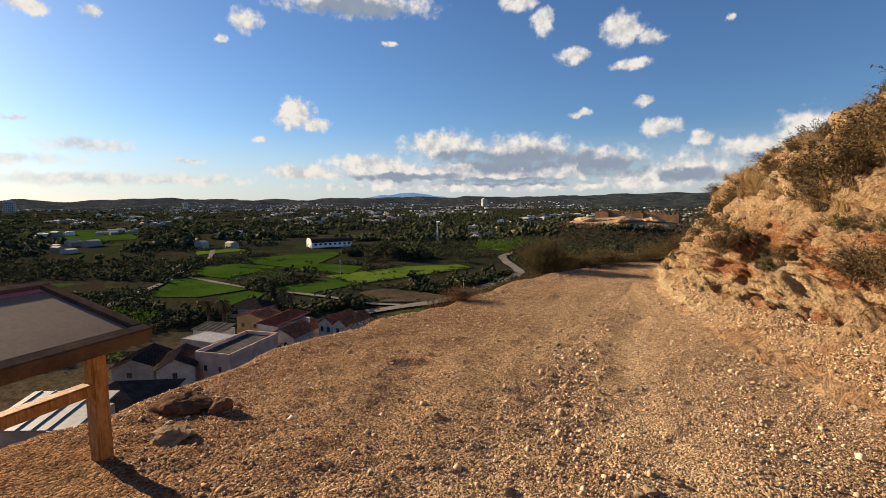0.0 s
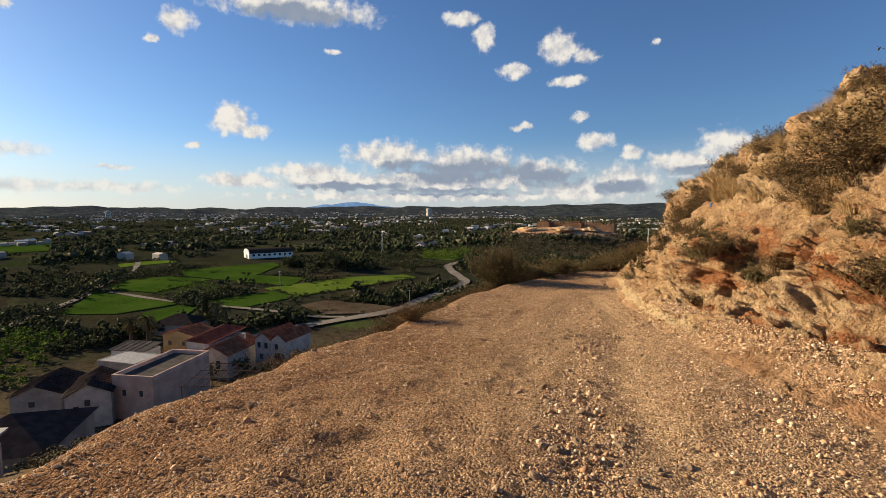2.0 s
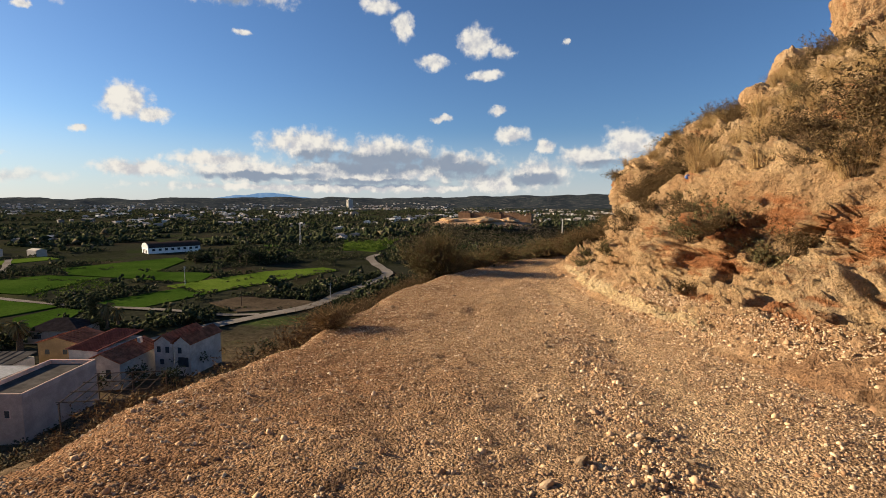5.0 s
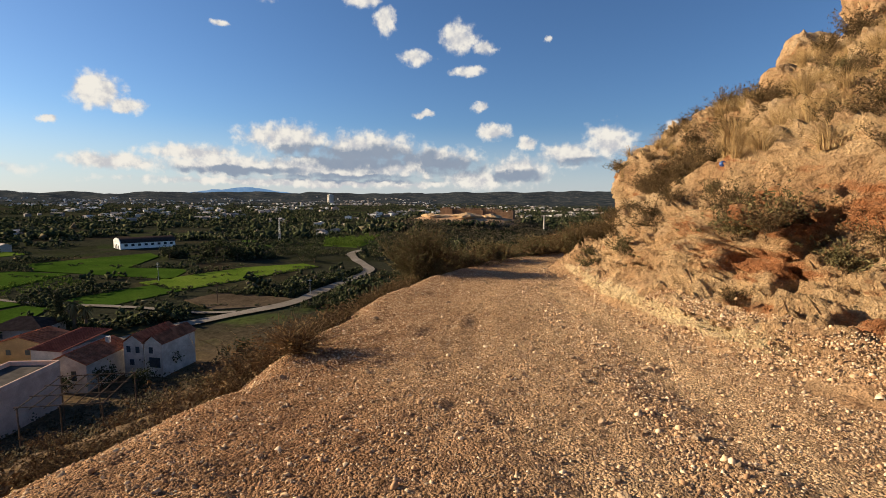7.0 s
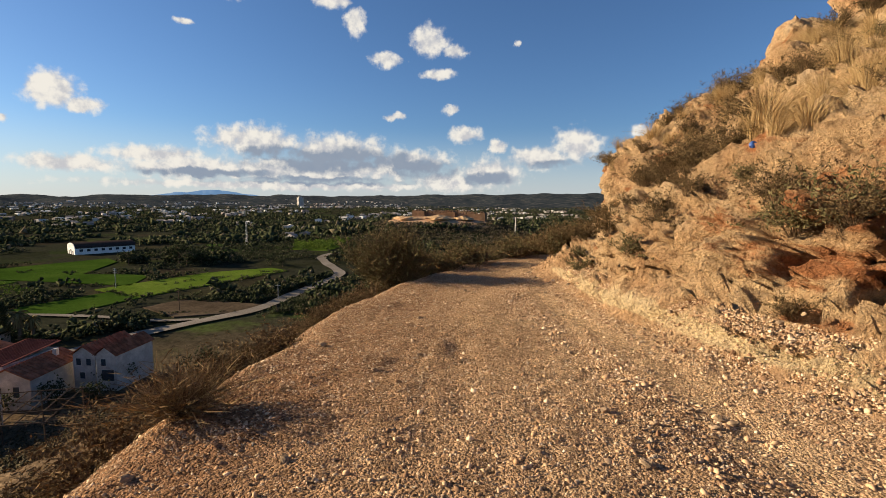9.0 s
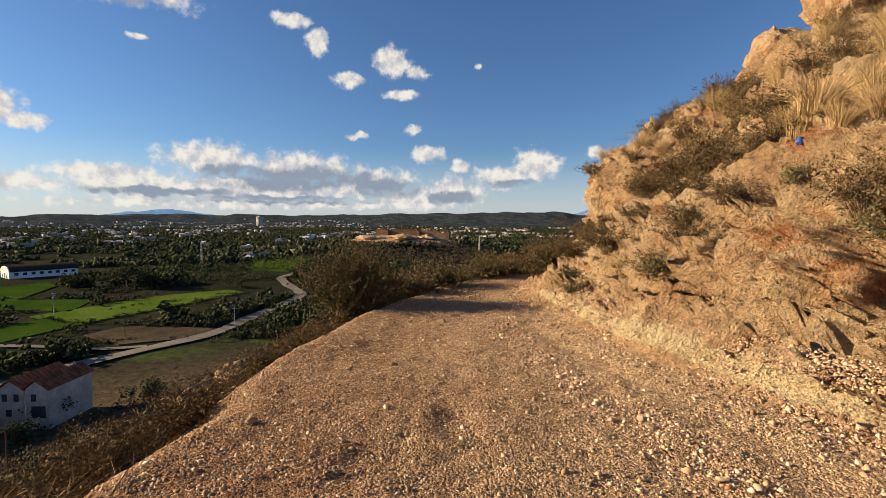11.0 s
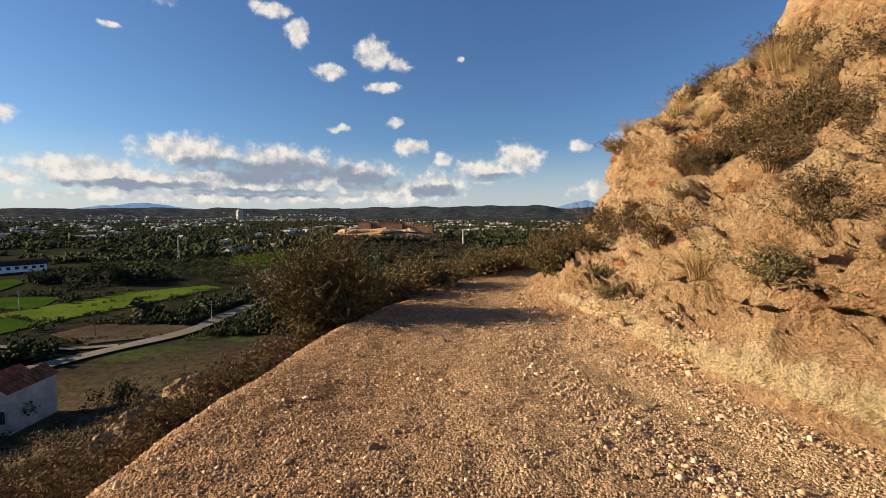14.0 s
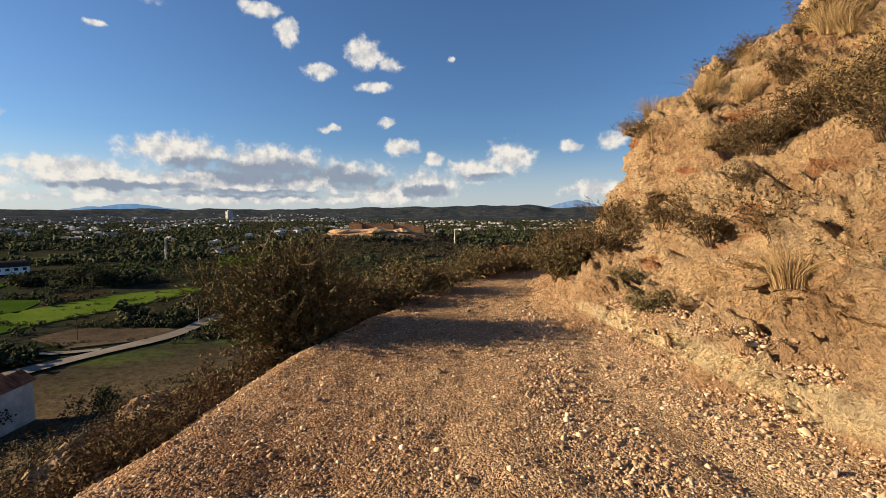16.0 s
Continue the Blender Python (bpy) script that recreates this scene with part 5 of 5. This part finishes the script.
def cypress(place, tall, seed, name="cypress", wide=0.17):
    g = np.random.RandomState(seed)
    ob = thing(name, pose(*place), "tall dark green cypress among the houses", "tree")
    part("trunk", tube(bmesh.new(), (0, 0, -0.5), (0, 0, tall * 0.5), 0.2, 0.08), BARK, ob)
    n = 900
    h = g.rand(n) ** 0.8
    rad = tall * wide * (1 - h) ** 0.7 * np.sqrt(g.rand(n)) * (0.35 + 0.65 * np.minimum(1, h * 5))
    a = g.uniform(0, 2 * np.pi, n)
    p = np.stack([rad * np.cos(a), rad * np.sin(a), tall * (0.06 + 0.94 * h)], -1)
    path = np.stack([p, p + np.stack([0.25 * np.cos(a), 0.25 * np.sin(a), 0.6 + 0 * a], -1)], 1)
    v, f = leaves_on(g, path, 3, 0.28)
    part("crown", mesh_of("crown", v, f, TREE_LEAF), None, ob)
    return ob


def palm(place, tall, seed):
    g = np.random.RandomState(seed)
    ob = thing("palm_tree", pose(*place), "shaggy fan palm with a thick skirted trunk", "tree", "palm trees")
    part("trunk", tube(bmesh.new(), (0, 0, -0.5), (0, 0, tall * 0.82), 0.45, 0.28, 8), BARK, ob)
    v, f = [], []
    paths = []
    for i in range(60):
        a, up = g.uniform(0, 2 * np.pi), g.uniform(-0.7, 1.1)
        s = np.linspace(0, 1, 5)
        reach = tall * 0.26
        paths.append(np.stack([np.cos(a) * reach * s, np.sin(a) * reach * s, tall * 0.82 + reach * (up * s - 0.8 * s ** 2)], -1))
    paths = np.array(paths)
    v1, f1 = ribbons(paths, 0.5, 0.1, g)
    part("crown", mesh_of("crown", v1, f1, OLIVE_LEAF), None, ob)
    q = paths[:24].copy()
    q[..., 2] = tall * 0.8 - np.linspace(0, 1, 5)[None, :] * tall * 0.4
    q[..., :2] *= 0.45
    part("dead_fronds", mesh_of("dead_fronds", *ribbons(q, 0.5, 0.25, g), DRY_LEAF), None, ob)
    return ob


cypress((-123.5, 110.5, -35.2), 9.5, 301)
for i, (px, py, t) in enumerate([(-126, 88, 8.5), (-122, 90, 9.0), (-124, 92, 7.5), (-119.5, 111, 9.0), (-118, 113, 7.0)]):
    palm((px, py, -35.4), t, 310 + i)


def leafy_tree(place, tall, seed, label):
    g = np.random.RandomState(seed)
    ob = thing("tree", pose(*place), label, "tree", "valley trees standing alone")
    bm = tube(bmesh.new(), (0, 0, -0.5), (0, 0, tall * 0.5), tall * 0.04, tall * 0.02)
    for i in range(5):
        a = i * 1.3
        tube(bm, (0, 0, tall * (0.25 + 0.04 * i)), (math.cos(a) * tall * 0.25, math.sin(a) * tall * 0.25, tall * 0.7), tall * 0.016, tall * 0.006, 5)
    part("trunk", bm, BARK, ob)
    v, f = crowns(g, np.zeros(1), np.zeros(1), np.zeros(1) + tall * 0.15, np.array([tall * 0.9]), np.array([tall * 0.95]), 420, 0.055)
    part("crown", mesh_of("crown", v, f, TREE_LEAF), None, ob)


for i, (px, py, t) in enumerate([(-171, 246, 11), (-180, 252, 12), (-165, 250, 9), (-204, 243, 8), (-82, 74, 4.5), (-77, 79, 4), (-70, 80, 4), (-186, 258, 9), (-128, 258, 6), (-118, 252, 5), (-72, 92, 4.5), (-60, 97, 5)]):
    leafy_tree((px, py, float(hill_z(np.array(float(px)), np.array(float(py))))), t, 330 + i, "dark rounded broadleaf tree on the valley floor")

# mast, poles
mast = thing("lattice_mast", pose(-198, 355, VALLEY), "slender lattice mast with a crane arm", "mast")
for a, b in ((-0.6, -0.6), (0.6, -0.6), (0.6, 0.6), (-0.6, 0.6)):
    part("leg", tube(bmesh.new(), (a, b, -1), (a * 0.5, b * 0.5, 19), 0.12, 0.1, 5), STEEL, mast)
for i in range(10):
    part("brace", tube(bmesh.new(), (-0.6, -0.6, i * 1.9), (0.6, -0.6, i * 1.9 + 1.9), 0.08, 0.08, 4), STEEL, mast)
part("arm", tube(bmesh.new(), (0, 0, 18), (6, 1, 16), 0.14, 0.1, 5), STEEL, mast)


def pole(place, tall, thick, mat, label, arms=0):
    ob = thing("utility_pole", pose(*place), label, "pole", "valley poles")
    part("shaft", tube(bmesh.new(), (0, 0, -1), (0, 0, tall), thick, thick * 0.7, 8), mat, ob)
    for i in range(arms):
        part("crossarm", beam(bmesh.new(), (-0.9, 0, tall - 0.4 - 0.7 * i), (0.9, 0, tall - 0.4 - 0.7 * i), 0.12, 0.12), mat, ob)


pole((16.2, 449, float(hill_z(np.array(16.2), np.array(449.0)))), 15, 0.65, PLASTER, "tall pale concrete pole on the scrub hill", 1)
pole((-156, 181, VALLEY), 8.5, 0.16, STEEL, "slim power pole beside the bright field", 3)
pole((-104, 149, VALLEY), 7, 0.13, WOOD_DARK, "wooden pole on the fallow plot", 1)
pole((-80, 170, VALLEY), 6, 0.14, STEEL, "lamp pole beside the lane", 1)
pole((-72.5, 84.5, -34.5), 6, 0.10, STEEL, "thin steel pole beside the white house", 0)

# the ruined fort on its hill
fort = thing("hill_fort", pose(-70, 492, VALLEY + 19.5, 0, 0, -14), "ruined ochre fort walls on a bare hilltop", "fort")
for x0, y0, x1, y1, h in ((-22, 0, -8, 12, 10.5), (-8, 3, 16, 5, 7.5), (16, 1, 26, 10, 9.5), (26, 4, 52, 6, 7.0), (52, 2, 58, 9, 8.5), (-14, 20, 40, 22, 9.5)):
    h = h * 0.62
    bm = block(x0, y0, -8, x1, y1, h)
    for i in range(int((x1 - x0) / 3)):
        box(bm, x0 + 0.4 + 3 * i, y0, h - 0.01, x0 + 1.9 + 3 * i, y1, h + 0.7 + 0.9 * abs(math.sin(i * 2.3 + x0)))
    part("wall", bm, FORT, fort)
for i, (a, b, s, seed) in enumerate([(-86, 470, 16, 1), (-58, 468, 20, 2), (-100, 486, 14, 3), (-35, 474, 15, 4)]):
    rock("outcrop", (s * 1.9, s * 1.5, s * 0.30), (a, b, float(hill_z(np.array(float(a)), np.array(float(b)))) + 0.2), i * 40, 60 + seed, "pale bare rock outcrop below the fort", detail=4)

# ---- far buildings ----


def town(g, n, r0, r1, az0, az1, mat, label):
    """Small pale buildings, too many to count, gathered in hamlets."""
    centre_a, centre_r = g.uniform(az0, az1, n // 6 + 1), np.exp(g.uniform(np.log(r0), np.log(r1), n // 6 + 1))
    pick = g.randint(0, len(centre_a), n)
    r_ = centre_r[pick] * (1 + g.normal(0, 0.02, n))
    a_ = np.radians(centre_a[pick] + g.normal(0, 0.8, n))
    x, y = r_ * np.sin(a_), 15 + r_ * np.cos(a_)
    z = hill_z(x, y)
    w_, d_, h_ = g.uniform(5, 12, n), g.uniform(5, 9, n), g.uniform(2.4, 5.0, n)
    t = g.uniform(0, np.pi, n)
    verts, faces = [], []
    for i in range(n):
        c, s = math.cos(t[i]), math.sin(t[i])
        k = len(verts)
        for dz in (-3, h_[i]):
            for ux, uy in ((-1, -1), (1, -1), (1, 1), (-1, 1)):
                px, py = ux * w_[i] / 2, uy * d_[i] / 2
                verts.append((x[i] + px * c - py * s, y[i] + px * s + py * c, z[i] + dz))
        verts += [(x[i] - w_[i] / 2 * c, y[i] - w_[i] / 2 * s, z[i] + h_[i] * 1.25), (x[i] + w_[i] / 2 * c, y[i] + w_[i] / 2 * s, z[i] + h_[i] * 1.25)]
        faces += [(k, k + 1, k + 5, k + 4), (k + 1, k + 2, k + 6, k + 5), (k + 2, k + 3, k + 7, k + 6), (k + 3, k, k + 4, k + 7),
                  (k + 4, k + 5, k + 9, k + 8), (k + 6, k + 7, k + 8, k + 9), (k + 5, k + 6, k + 9), (k + 7, k + 4, k + 8)]
    tagged(new("far_buildings", mesh_of("far_buildings", verts, faces, mat)), label, "buildings", kind="stuff")


TOWN = material("town_walls", islands([(0.0, (0.16, 0.13, 0.11)), (0.45, (0.30, 0.25, 0.21)), (0.8, (0.48, 0.44, 0.39)), (1.0, (0.72, 0.70, 0.66))], 0.5), 0.8)
g = np.random.RandomState(400)
town(g, 90, 380, 900, -80, -16, TOWN, "scattered pale farmhouses among the orchards")
town(g, 900, 900, 2600, -80, 22, TOWN, "pale hamlets spread over the far plain")
town(g, 700, 1900, 3200, -60, -12, TOWN, "pale town below the far hills")


def apartment_block(place, w, d, h, turn, label):
    ob = thing("apartment_block", pose(*place, 0, 0, turn), label, "building", "far tall buildings")
    part("wall", block(-w / 2, -d / 2, -6, w / 2, d / 2, h), PLASTER, ob)
    part("roof", block(-w / 4, -d / 4, h + 0.01, w / 4, d / 4, h + 4), PLASTER, ob)
    for i in range(5):
        for j in range(int(h / 6)):
            part("window", block(-w / 2 + 2 + i * (w - 4) / 5, -d / 2 - 0.3, 3 + 6 * j, -w / 2 + 2 + (i + 0.55) * (w - 4) / 5, -d / 2 + 0.1, 6 + 6 * j), DARK, ob)


def at_far(az, r):
    x, y = r * math.sin(radians(az)), 15 + r * math.cos(radians(az))
    return x, y, float(hill_z(np.array(x), np.array(y)))


fx_, fy2, fz_ = at_far(-24.0, 2300)
apartment_block((fx_, fy2, fz_), 34, 22, 2300 * math.tan(radians(0.2)) - fz_ + 1, -50, "tall white apartment block on the plain")
fx_, fy2, fz_ = at_far(-72.4, 2000)
apartment_block((fx_, fy2, fz_), 28, 20, 2000 * math.tan(radians(0.05)) - fz_ + 1, 60, "grey-white apartment tower far off")
fx_, fy2, fz_ = at_far(-58.3, 2300)
apartment_block((fx_, fy2, fz_), 18, 16, 2300 * math.tan(radians(-0.15)) - fz_ + 1, 60, "slim pale block far off")

# ---- far mountains ----


def mountain(name, az0, az1, peak_az, peak, r, seed, label):
    a = np.linspace(az0, az1, 120)
    t = np.where(a < peak_az, (a - az0) / (peak_az - az0), (az1 - a) / (az1 - peak_az))
    h = r * np.tan(np.radians(peak)) * (t ** 0.85) * (1 + 0.10 * fbm(a * 0.9, 0 * a, 0 * a, 4, seed)) + 2
    rows = []
    for k, (dr, f) in enumerate(((-170, -0.9), (-120, 0.0), (-60, 0.55), (0, 1.0), (40, 0.4), (80, -0.9))):
        rr_ = r + dr + 25 * fbm(a * 1.3, 0 * a + k, 0 * a, 3, seed + 4)
        rows.append(np.stack([rr_ * np.sin(np.radians(a)), 15 + rr_ * np.cos(np.radians(a)), h * f if f > 0 else 0 * h + (0 if f == 0 else -90)], -1))
    v = np.array(rows)
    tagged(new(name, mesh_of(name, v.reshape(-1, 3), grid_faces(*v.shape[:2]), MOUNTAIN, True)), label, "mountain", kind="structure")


mountain("backdrop", -40.5, -26.5, -33.3, 1.02, 4780, 501, "mountain on the horizon with a haze-blue glow")
mountain("backdrop", 11.5, 21.5, 16.8, 1.55, 4780, 502, "craggy mountain beyond the cliff with a haze-blue glow")
